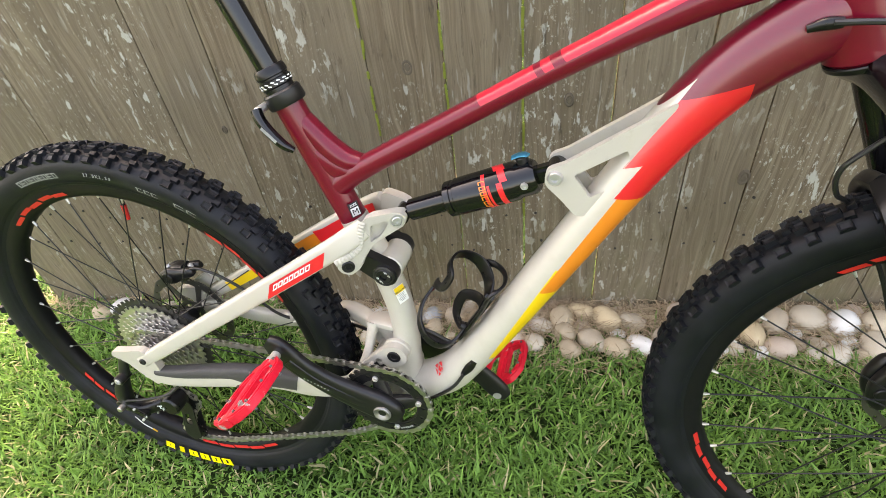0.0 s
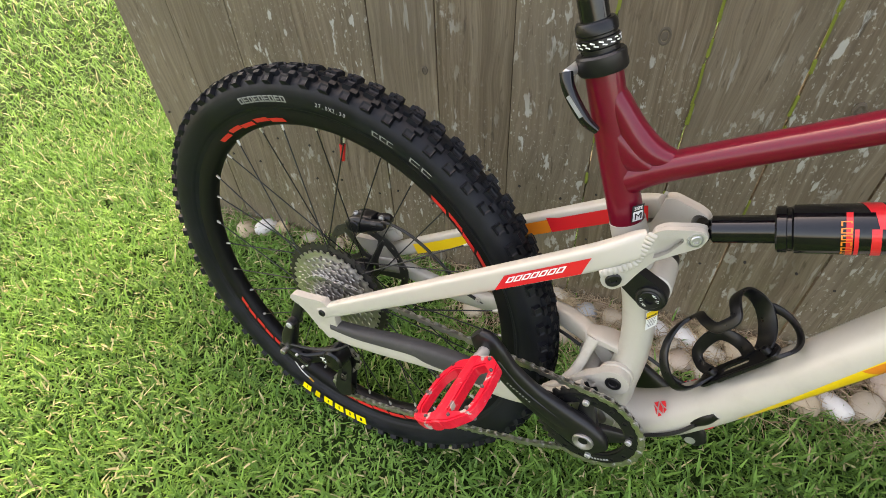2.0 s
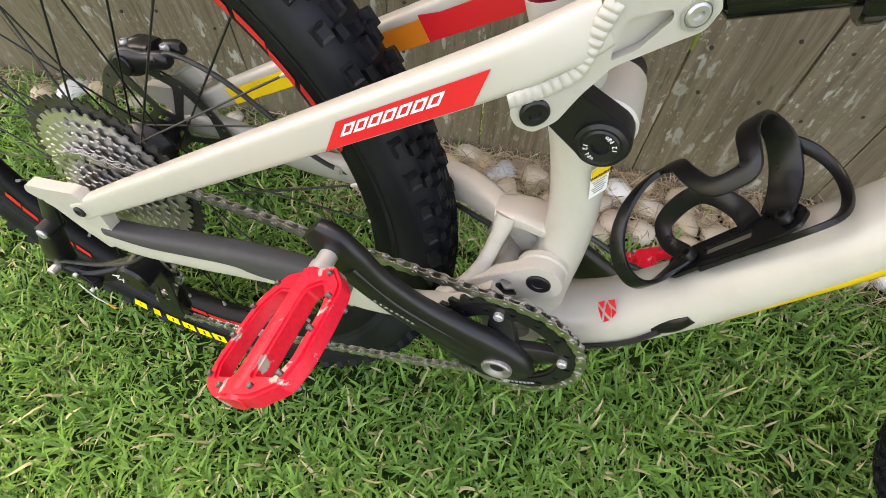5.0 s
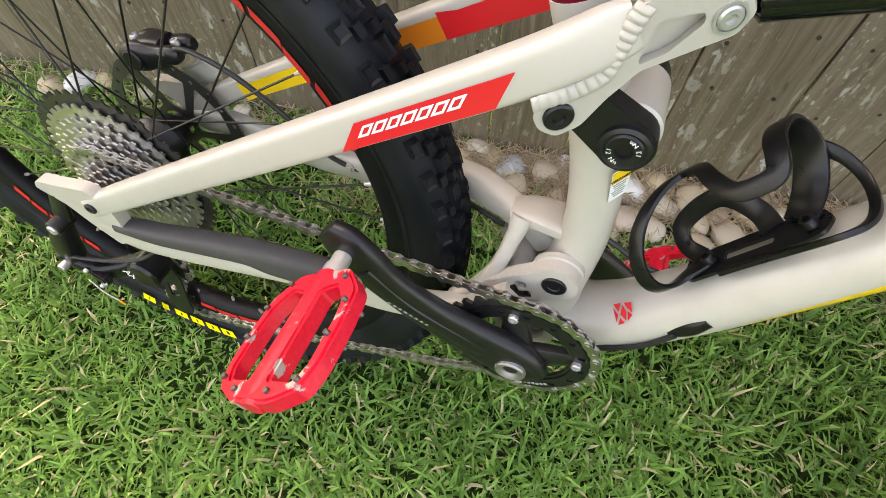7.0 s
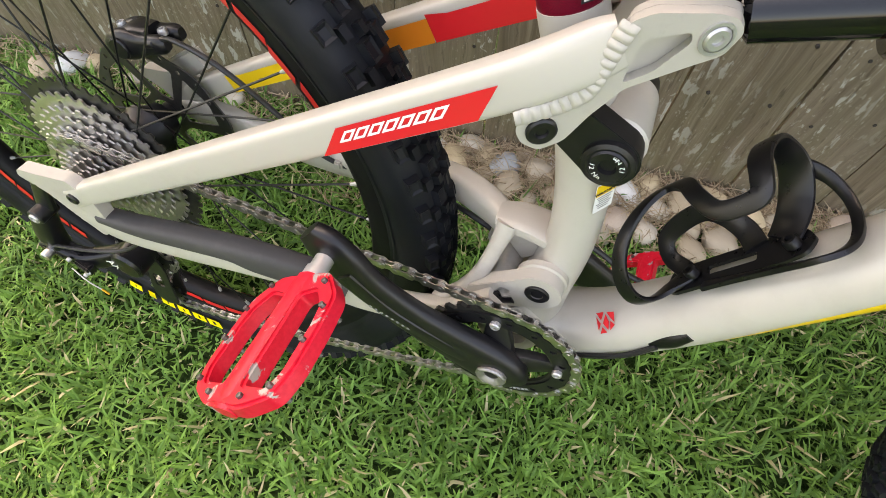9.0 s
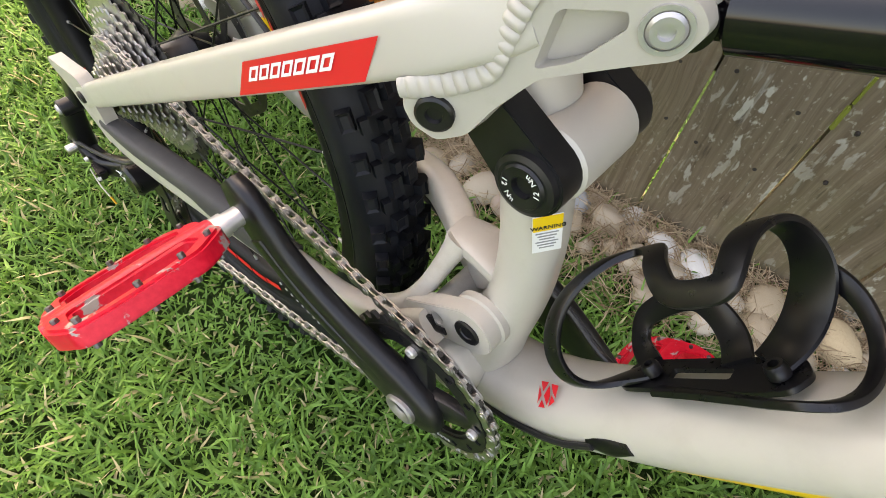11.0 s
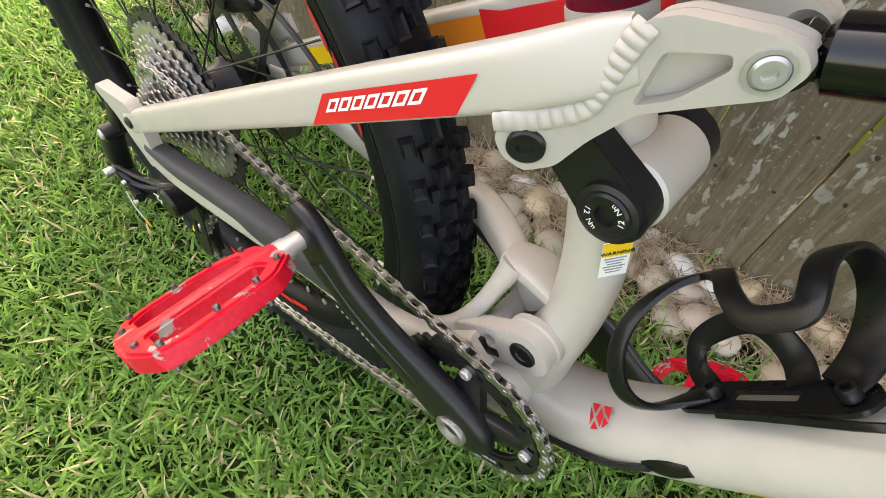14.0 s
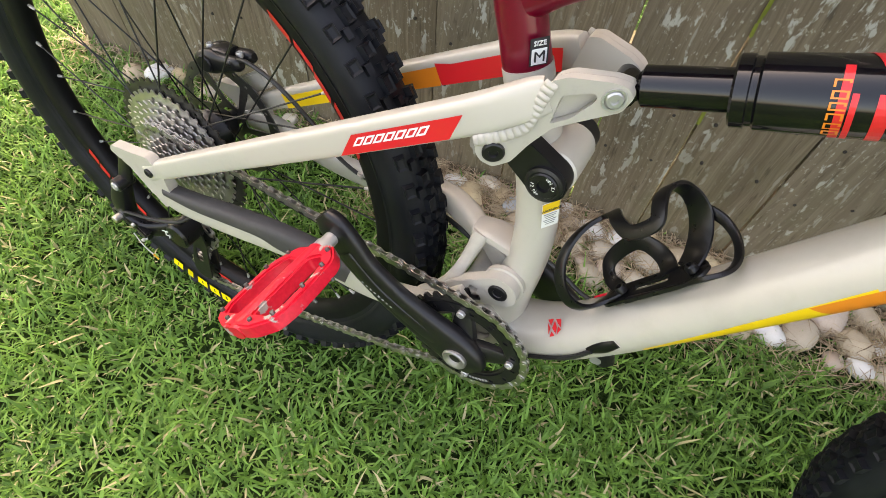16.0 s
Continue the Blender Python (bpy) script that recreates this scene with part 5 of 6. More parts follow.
B("chainring_face", bm, BLACK, "", RING)
for k in range(4):
    d = Matrix.Rotation(radians(40 + 90 * k), 4, "Y") @ ca
    B("chainring_bolt", bolt(bmesh.new(), BB + d * 0.0500 + Vector((0, RING_Y - 0.0055, 0)), (0, -1, 0), 0.0042, 0.002), CHROME, "", RING)
bm = bmesh.new()
for i in range(6):
    a = radians(-52 - i * 4.2)
    c = BB + Vector((math.cos(a), 0, math.sin(a))) * 0.0545
    block(bm, (0.0028, 0.0003, 0.0032), pose(c.x, RING_Y - 0.0036, c.z, 0, -math.degrees(a) + 90, 0), 0)
B("ring_print", bm, GREY_PRINT, "", RING, 0)

# -- pedals --
def pedal(center, tilt, s):
    """A flat pedal, its platform leaning tilt degrees up ahead, out to the side s."""
    M = Matrix.Translation(center) @ Matrix.Rotation(radians(-tilt), 4, "Y") @ Matrix.Diagonal((0.95, -s * 0.955, 0.86, 1))
    # outline in the platform: u ahead, v outward
    out = [(-0.026, 0.0), (-0.047, 0.020), (-0.0495, 0.045), (-0.0495, 0.074), (-0.044, 0.092), (-0.020, 0.102), (0.020, 0.102), (0.044, 0.092), (0.0495, 0.074), (0.0495, 0.045), (0.047, 0.020), (0.026, 0.0)]
    h1 = [(-0.0365, 0.029), (-0.0390, 0.044), (-0.0390, 0.076), (-0.033, 0.087), (-0.0110, 0.087), (-0.0100, 0.019), (-0.0250, 0.016)]
    h2 = [(-u, v) for u, v in h1]
    bm = plate(bmesh.new(), rounded(out, 0.006), -0.0080, 0.0080, [rounded(h1, 0.003), rounded(h2, 0.003)], 0.0022)
    # plate() builds in x-z: lay it into the platform, thinner towards the outer rim
    for v in bm.verts:
        u, t, w = v.co.x, v.co.y, v.co.z
        k = 1.0 - 0.12 * max(0, (abs(u) - 0.012) / 0.038)
        v.co = Vector((u, w, t * k))
    # spine over the axle
    sp = bmesh.new()
    sweep(sp, [(0, 0.0, 0, 0.0100, 0.0095), (0, 0.05, 0, 0.0095, 0.0100), (0, 0.090, 0, 0.0100, 0.0088), (0, 0.103, 0, 0.0085, 0.0070)], lat=(1, 0, 0), n=16, exp=3)
    tmp = bpy.data.meshes.new("tmp")
    sp.to_mesh(tmp)
    sp.free()
    bm.from_mesh(tmp)
    bpy.data.meshes.remove(tmp)
    bm.transform(M)
    if s > 0:
        bmesh.ops.reverse_faces(bm, faces=bm.faces)
    bmesh.ops.recalc_face_normals(bm, faces=bm.faces)
    body = B("pedal", bm, PEDAL_RED, "red flat pedal with scuffed edges and steel pins")
    bm = lathe(bmesh.new(), [(0, -0.026), (0.0078, -0.026), (0.0078, -0.008), (0.0092, -0.008), (0.0092, 0.002), (0, 0.002)], seg=20, closed=False)
    bm.transform(M)
    B("pedal_axle", bm, CHROME, "bright steel pedal axle", body)
    for u, v in ((-0.043, 0.030), (-0.044, 0.055), (-0.040, 0.086), (-0.018, 0.0945), (0.043, 0.030), (0.044, 0.055), (0.040, 0.086), (0.018, 0.0945), (0.030, 0.010), (-0.030, 0.010)):
        for up_ in (-1, 1):
            bm = bmesh.new()
            z0 = 0.0045
            rod(bm, (u, v, up_ * z0), (u, v, up_ * (z0 + 0.0062)), 0.0021, seg=8, round_end=0.0004)
            bm.transform(M)
            B("pin", bm, PIN, "", body)
    return body


pedal(Vector((0.2805, -0.1090, 0.0905)), 38, 1)
pedal(Vector((0.5470, 0.1000, -0.1260)), 38, -1)

# -- chain --
def link_mesh(outer):
    bm = bmesh.new()
    w = 0.0027 if outer else 0.0016
    for s in (-1, 1):
        y = s * w
        pts = []
        for k in range(7):
            a = math.pi * (0.5 + k / 6)
            pts.append((-0.00635 + 0.0042 * math.cos(a), 0.0042 * math.sin(a)))
        pts.append((0, -0.0029))
        for k in range(7):
            a = math.pi * (-0.5 + k / 6)
            pts.append((0.00635 + 0.0042 * math.cos(a), 0.0042 * math.sin(a)))
        pts.append((0, 0.0029))
        plate(bm, pts, y - 0.0005, y + 0.0005, [], 0)
    if outer:
        for x in (-0.00635, 0.00635):
            rod(bm, (x, -0.0036, 0), (x, 0.0036, 0), 0.0018, seg=8)
    else:
        for x in (-0.00635, 0.00635):
            rod(bm, (x, -0.0013, 0), (x, 0.0013, 0), 0.0036, seg=8)
    return mesh_of("chain_link", bm, STEEL)


LINKS = (link_mesh(True), link_mesh(False))
rr = 0.0650
# from the top of the cassette's middle cog, along the top run, round the ring, back to the lower jockey wheel and up
COG_R, COG_Y = 0.0465, -0.0425
JOCKEY = (Vector((0.034, -0.058, -0.098)), Vector((0.020, -0.058, -0.176)))
pts = []
for k in range(8):
    a = radians(168 - k * 11.5)
    pts.append((COG_R * math.cos(a), COG_Y, COG_R * math.sin(a)))
for k in range(14):
    a = radians(90 - k * 200 / 13)
    pts.append((BB.x + rr * math.cos(a), RING_Y, BB.z + rr * math.sin(a)))
pts += [(0.34, -0.0530, -0.1085), (0.21, -0.0550, -0.1520), (0.10, -0.0570, -0.1860)]
for k in range(7):
    a = radians(-80 - k * 34)
    pts.append((JOCKEY[1].x + 0.0215 * math.cos(a), -0.058, JOCKEY[1].z + 0.0215 * math.sin(a)))
pts += [(0.036, -0.058, -0.128)]
for k in range(4):
    a = radians(-40 + k * 45)
    pts.append((JOCKEY[0].x + 0.0215 * math.cos(a), -0.056, JOCKEY[0].z + 0.0215 * math.sin(a)))
pts += [(0.006, -0.048, -0.060)]
# walk the polyline in links of 12.7 mm
P = [Vector(p_) for p_ in pts]
pos, i, k = P[0], 1, 0
nodes = [P[0]]
while i < len(P):
    gap = (P[i] - pos).length
    if gap >= 0.0127:
        pos = pos + (P[i] - pos) * (0.0127 / gap)
        nodes.append(pos)
    else:
        # step to the next corner, keeping the pitch
        need = 0.0127
        cur, j = pos, i
        while j < len(P) and (P[j] - pos).length < need:
            j += 1
        if j >= len(P):
            break
        a_, b_ = P[j - 1], P[j]
        lo, hi = 0.0, 1.0
        for _ in range(24):
            mid = (lo + hi) / 2
            if (a_ + (b_ - a_) * mid - pos).length < need:
                lo = mid
            else:
                hi = mid
        pos = a_ + (b_ - a_) * hi
        nodes.append(pos)
        i = j
for k, (a_, b_) in enumerate(zip(nodes, nodes[1:])):
    d = (b_ - a_).normalized()
    zz = d.cross(Vector((0, 1, 0))) * -1
    zz.normalize()
    yy = zz.cross(d)
    m = Matrix((d, yy, zz)).transposed().to_4x4()
    m.translation = (a_ + b_) / 2
    shared("chain_link", LINKS[k % 2], m, bike)

# -- rear derailleur --
hang = bmesh.new()
sweep(hang, [(-0.020, -0.082, 0.022, 0.0040, 0.0080), (-0.027, -0.083, 0.004, 0.0042, 0.0085), (-0.033, -0.084, -0.014, 0.0048, 0.0095)], n=14, exp=3)
rod(hang, (-0.034, -0.100, -0.018), (-0.034, -0.078, -0.018), 0.0085, seg=20, round_end=0.001)
DER = B("derailleur_hanger", hang, BLACK, "black derailleur mount")
B("bolt", bolt(bmesh.new(), (-0.034, -0.1000, -0.018), (0, -1, 0), 0.0055, 0.002), CHROME, "steel mounting bolt", DER)
bm = sweep(bmesh.new(), [(-0.036, -0.090, -0.022, 0.010, 0.0085), (-0.046, -0.092, -0.050, 0.011, 0.0110), (-0.052, -0.092, -0.078, 0.010, 0.0120)], n=16, exp=3.4)
block(bm, (0.030, 0.014, 0.012), pose(-0.050, -0.096, -0.078, 0, 25, 0), 0.003)
kn = B("derailleur_knuckle", bm, BLACK, "black derailleur knuckle")
bm = bmesh.new()
rod(bm, (-0.051, -0.112, -0.077), (-0.051, -0.080, -0.077), 0.0052, seg=14, round_end=0.0008)
B("bolt", bm, STEEL, "", kn)
bm = sweep(bmesh.new(), [(-0.050, -0.094, -0.080, 0.0090, 0.0090), (-0.026, -0.090, -0.090, 0.0095, 0.0105), (0.000, -0.080, -0.086, 0.0090, 0.0110), (0.022, -0.070, -0.078, 0.0085, 0.0120)], n=16, exp=3.6)
block(bm, (0.020, 0.010, 0.013), pose(-0.018, -0.099, -0.090, 0, 10, -8), 0.002)
DP = B("derailleur_arm", bm, BLACK_PLASTIC, "black parallelogram arm")
for x, z in ((-0.030, -0.080), (-0.012, -0.094), (-0.022, -0.104)):
    B("bolt", bolt(bmesh.new(), (x, -0.1035, z), (0, -1, 0), 0.0024, 0.0016), CHROME, "", DP)
bm = letters("AX", 0.011, Matrix.Translation((0.012, -0.0885, -0.084)) @ pose(0, 0, 0, 90, 0, 12) @ pose(0, 0, 0, 0, 0, -62), 0.0003)
B("arm_mark", bm, WHITE_PRINT, "", DP, 0)
bm = rod(bmesh.new(), (0.026, -0.088, -0.082), (0.026, -0.056, -0.082), 0.0185, 0.0175, 28, 0.003)
B("clutch_housing", bm, BLACK_PLASTIC, "black clutch housing")
for y in (-0.0655, -0.0505):
    out = rounded([(0.018, -0.070), (0.044, -0.078), (0.048, -0.105), (0.040, -0.150), (0.036, -0.186), (0.016, -0.196), (0.004, -0.182), (0.010, -0.150), (0.020, -0.120), (0.014, -0.090)], 0.008)
    B("cage_plate", plate(bmesh.new(), out, y - 0.0010, y + 0.0010, [rounded([(0.024, -0.122), (0.034, -0.122), (0.030, -0.150), (0.018, -0.152)], 0.003)], 0.0004), BLACK, "black derailleur cage plate")
for J in JOCKEY:
    out = [(J.x + x, J.z + z) for x, z in toothed(12, 0.0235, 0.0045, 0.45)]
    B("jockey_wheel", plate(bmesh.new(), out, -0.0592, -0.0568, [disc_pts(J.x, J.z, 0.0035, 10)], 0), BLACK_PLASTIC, "black jockey wheel")
B("cable_end", wire(bmesh.new(), [(-0.036, -0.104, -0.098), (-0.022, -0.106, -0.112), (-0.008, -0.105, -0.124)], 0.0008, 6), STEEL, "loose steel inner cable end")
B("cable_tip", rod(bmesh.new(), (-0.010, -0.105, -0.1222), (-0.003, -0.1048, -0.1285), 0.0012, seg=8), mat("gold_tip", (0.7, 0.35, 0.03), 0.35, 0.8), "gold cable end cap")
B("gear_cable", wire(bmesh.new(), [(0.070, -0.070, -0.020), (0.040, -0.083, -0.048), (0.000, -0.094, -0.058), (-0.040, -0.100, -0.064), (-0.062, -0.101, -0.072), (-0.058, -0.101, -0.084)], 0.0021, 8), CABLE, "black gear cable")
# -- rear caliper and hose --
bm = bmesh.new()
for y, w in ((0.051, 0.0085), (0.071, 0.0095)):
    sweep(bm, [(-0.024, y, 0.078, w * 0.55, 0.0060), (-0.018, y, 0.081, w, 0.0125), (0.000, y, 0.088, w * 1.05, 0.0150), (0.020, y, 0.093, w * 0.85, 0.0100), (0.040, y, 0.099, w * 0.8, 0.0085), (0.047, y, 0.101, w * 0.45, 0.0050)], n=20, exp=2.5)
sweep(bm, [(-0.016, 0.062, 0.090, 0.0120, 0.0045), (0.004, 0.062, 0.100, 0.0125, 0.0050), (0.022, 0.062, 0.103, 0.0110, 0.0040)], n=14, exp=3)
rod(bm, (-0.004, 0.044, 0.087), (-0.004, 0.0395, 0.087), 0.0105, seg=22, round_end=0.0012)
rod(bm, (0.026, 0.047, 0.098), (0.036, 0.047, 0.1005), 0.0042, seg=12, round_end=0.0008)
CAL = B("brake_caliper", bm, BLACK, "black hydraulic brake caliper")
for x in (-0.014, 0.034):
    B("bolt", bolt(bmesh.new(), (x, 0.062, 0.0965 if x < 0 else 0.1030), (-0.2, 0, 1), 0.0044, 0.004), CHROME, "", CAL)
bm = bmesh.new()
block(bm, (0.050, 0.010, 0.024), pose(0.036, 0.077, 0.062, 0, -35, 0), 0.003)
B("caliper_mount", bm, CREAM_CAST, "cream caliper mount")
B("brake_hose", wire(bmesh.new(), [(0.030, 0.054, 0.098), (0.060, 0.046, 0.112), (0.105, 0.042, 0.104), (0.150, 0.045, 0.070), (0.180, 0.052, 0.030), (0.215, 0.058, 0.012), (0.270, 0.052, 0.026), (0.330, 0.040, 0.034), (0.375, 0.034, 0.024), (0.420, 0.036, 0.010)], 0.0025, 8), CABLE, "black brake hose")
for x, y, z in ((0.205, 0.0565, 0.014), (0.275, 0.050, 0.028)):
    bm = bmesh.new()
    block(bm, (0.010, 0.0075, 0.009), pose(x, y, z), 0.002)
    B("hose_guide", bm, CREAM_CAST, "cream hose guide")

# -- cables at the down tube --
bm = sweep(bmesh.new(), [(0.5215, -0.0270, 0.0320, 0.0030, 0.0045), (0.5310, -0.0285, 0.0470, 0.0034, 0.0064), (0.5390, -0.0275, 0.0605, 0.0026, 0.0046)], n=14)
B("cable_port", bm, BLACK_PLASTIC, "black rubber cable port")
B("gear_cable", wire(bmesh.new(), [(0.5240, -0.0305, 0.036), (0.510, -0.0315, 0.012), (0.490, -0.0305, -0.010), (0.460, -0.0270, -0.034), (0.420, -0.0150, -0.050)], 0.0024, 8), CABLE, "black gear cable under the down tube")
B("brake_hose", wire(bmesh.new(), [(0.425, 0.026, 0.064), (0.460, 0.028, 0.052), (0.490, 0.026, 0.038), (0.512, 0.020, 0.040)], 0.0024, 8), CABLE, "black hose entering the down tube")
bm = sweep(bmesh.new(), [(0.826, -0.0285, 0.4785, 0.0020, 0.0030), (0.838, -0.0300, 0.4825, 0.0036, 0.0050), (0.849, -0.0310, 0.4835, 0.0034, 0.0042)], n=14)
B("cable_port", bm, BLACK_PLASTIC, "black rubber cable port by the head tube")
B("brake_hose", wire(bmesh.new(), [(0.842, -0.0330, 0.4840), (0.872, -0.0390, 0.4850), (0.910, -0.0420, 0.4830), (0.960, -0.036, 0.492), (1.000, -0.020, 0.520)], 0.0025, 8), CABLE, "black brake hose at the head tube")
# red emblem on the down tube: a shield cut by pale lines
bm = bmesh.new()
e1, e2 = Vector((0.62, 0, 0.78)), Vector((-0.78, 0, 0.62))
for poly in (((-0.0100, 0.0068), (-0.0012, 0.0068), (-0.0056, 0.0022)), ((-0.0110, 0.0052), (-0.0068, 0.0004), (-0.0110, -0.0044)), ((-0.0100, -0.0066), (-0.0056, -0.0018), (-0.0020, -0.0062)), ((-0.0042, 0.0004), (0.0006, 0.0056), (0.0030, 0.0008), (0.0002, -0.0046)), ((0.0020, 0.0064), (0.0102, 0.0060), (0.0092, 0.0000), (0.0052, 0.0030)), ((0.0048, 0.0014), (0.0088, -0.0016), (0.0018, -0.0052))):
    vs = []
    for u, v in poly:
        u, v = u * 0.80, v * 0.80
        c = Vector((0.4858, 0, 0.0285)) + e1 * u + e2 * v
        vs.append(bm.verts.new((c.x, -0.0208 + 1.2 * v + 40.0 * v * v, c.z)))
    bm.faces.new(vs)
B("emblem", bm, RED_DECAL, "small red shield emblem on the down tube", DOWN_TUBE, 0)
# warning label on the lower seat tube
m = Matrix.Translation((0.4424, -0.0140, 0.1545)) @ pose(0, 0, 0, 90, 0, 50) @ pose(0, 0, 0, 0, 0, 13)
bm = bmesh.new()
block(bm, (0.0150, 0.0300, 0.0005), m, 0.0002)
B("warning_label", bm, WHITE_PRINT, "white and yellow warning label", STRUT, 0)
bm = bmesh.new()
block(bm, (0.0146, 0.0110, 0.0005), m @ Matrix.Translation((0, 0.0092, 0.0004)), 0.0001)
B("label_band", bm, YELLOW_DECAL, "", STRUT, 0)
B("label_word", letters("WARNING", 0.0036, m @ Matrix.Translation((0.0002, 0.0066, 0.0008))), DARK_PRINT, "", STRUT, 0)
bm = bmesh.new()
for i in range(6):
    block(bm, (0.0115 - 0.002 * (i % 3), 0.0007, 0.0003), m @ Matrix.Translation((-0.0002, 0.0014 - i * 0.0024, 0.0004)), 0)
B("label_lines", bm, GREY_PRINT, "", STRUT, 0)

# -- bottle cage --
C_AX, C_UP, C_MID = Vector((0.528, 0, 0.849)), Vector((-0.849, 0, 0.528)), Vector((0.5095, 0, 0.1395))
out = rounded([(-0.052, -0.008), (-0.046, -0.0125), (0.030, -0.0125), (0.044, -0.010), (0.050, 0.000), (0.044, 0.0100), (0.030, 0.0115), (-0.030, 0.0105), (-0.048, 0.008)], 0.004)
slot = rounded([(-0.020, -0.0042), (0.014, -0.0042), (0.014, 0.0030), (-0.020, 0.0030)], 0.0018)
bm = plate(bmesh.new(), out, -0.0016, 0.0016, [slot], 0.0007)
base_m = Matrix((C_AX, C_UP, Vector((0, 1, 0)))).transposed().to_4x4()
base_m.translation = C_MID + C_UP * -0.0365
bm.transform(base_m)
bmesh.ops.recalc_face_normals(bm, faces=bm.faces)
CAGE = B("bottle_cage", bm, BLACK_PLASTIC, "black plastic bottle cage")


def strap(pts, half_w, half_t, lat):
    return sweep(bmesh.new(), [(*p_, half_w, half_t) for p_ in pts], lat=lat, n=14, exp=3.5, sub=7)


# the straps follow the wall of the bottle: along its axis, and round it from the top (0) by the near side (90) to the base (180)
def cage_strap(stations, r=0.0385, t=0.0021):
    bmm = bmesh.new()
    S = spline([(l * (0.895 if l > 0 else 0.92), th, w) for l, th, w in stations], 9)
    C, N = [], []
    for l, th, w in S:
        a_ = radians(th)
        n_ = C_UP * math.cos(a_) + Vector((0, -1, 0)) * math.sin(a_)
        N.append(n_)
        C.append(C_MID + C_AX * l + n_ * r)
    rings = []
    for i in range(len(C)):
        tan = (C[min(i + 1, len(C) - 1)] - C[max(i - 1, 0)]).normalized()
        n_ = (N[i] - tan * N[i].dot(tan)).normalized()
        w_ = tan.cross(n_)
        hw = S[i][2]
        ring = []
        for k in range(12):
            a_ = 2 * math.pi * k / 12
            x_, y_ = math.cos(a_), math.sin(a_)
            x_ = math.copysign(abs(x_) ** 0.5, x_)
            y_ = math.copysign(abs(y_) ** 0.5, y_)
            ring.append(bmm.verts.new(C[i] + w_ * x_ * hw + n_ * y_ * t))
        rings.append(ring)
    for r0, r1 in zip(rings, rings[1:]):
        for k in range(12):
            bmm.faces.new((r0[k], r0[(k + 1) % 12], r1[(k + 1) % 12], r1[k]))
    bmm.faces.new(rings[0][::-1])
    bmm.faces.new(rings[-1])
    bmesh.ops.recalc_face_normals(bmm, faces=bmm.faces)
    return B("cage_strap", bmm, BLACK_PLASTIC, "", CAGE)


# loop round the bottle's foot and over it, across to the near wall, up into the horn and down the far wall to the base
cage_strap([(-0.036, 178, 0.0075), (-0.052, 160, 0.0066), (-0.060, 125, 0.0058), (-0.057, 85, 0.0054), (-0.046, 45, 0.0052), (-0.028, 6, 0.0048), (-0.008, -26, 0.0054), (0.010, -12, 0.0056), (0.021, 16, 0.0058), (0.032, 38, 0.0060), (0.048, 42, 0.0060), (0.0590, 38, 0.0062), (0.0620, 22, 0.0064), (0.0622, 0, 0.0068), (0.0635, -28, 0.0072), (0.0630, -62, 0.0072), (0.0585, -100, 0.0092), (0.0480, -138, 0.0104), (0.0350, -172, 0.0108)], 0.0335)
# thin loop from the leg round the front of the base
cage_strap([(0.056, -100, 0.0056), (0.065, -112, 0.0050), (0.072, -128, 0.0040), (0.077, -152, 0.0034), (0.078, -180, 0.0032), (0.075, -204, 0.0032), (0.067, -220, 0.0032), (0.052, -220, 0.0032), (0.034, -212, 0.0032), (0.004, -205, 0.0034), (-0.024, -200, 0.0050)], 0.0380)
# lower arm on the far wall
cage_strap([(-0.040, 190, 0.0070), (-0.052, 212, 0.0064), (-0.050, 234, 0.0066), (-0.034, 246, 0.0072), (-0.014, 250, 0.0074), (-0.002, 240, 0.0076), (0.010, 215, 0.0078), (0.016, 190, 0.0080)], 0.0350)
for x, z in ((0.5245, 0.0960), (0.5600, 0.1520)):
    B("bolt", bolt(bmesh.new(), (x - 0.0036, -0.0020, z + 0.0022), (-0.849, 0, 0.528), 0.0050, 0.0045, 0.5), BLACK, "black cage bolt", CAGE)

# -- fork --
fa = (h1 - h0).normalized()
fx = Vector((fa.z, 0, -fa.x))
crown = h0 - fa * 0.020 + fx * 0.008
bm = bmesh.new()
sweep(bm, [(*(crown + fx * 0.004 + Vector((0, -0.082, -0.006))), 0.019, 0.018), (*(crown + Vector((0, -0.050, 0.002))), 0.018, 0.018), (*(crown + Vector((0, 0.0, 0.010))), 0.023, 0.022), (*(crown + Vector((0, 0.050, 0.002))), 0.022, 0.022), (*(crown + fx * 0.004 + Vector((0, 0.082, -0.006))), 0.022, 0.020)], lat=tuple(fx), n=20, exp=2.6)
CROWN = B("fork_crown", bm, BLACK_GLOSS, "gloss black fork crown")
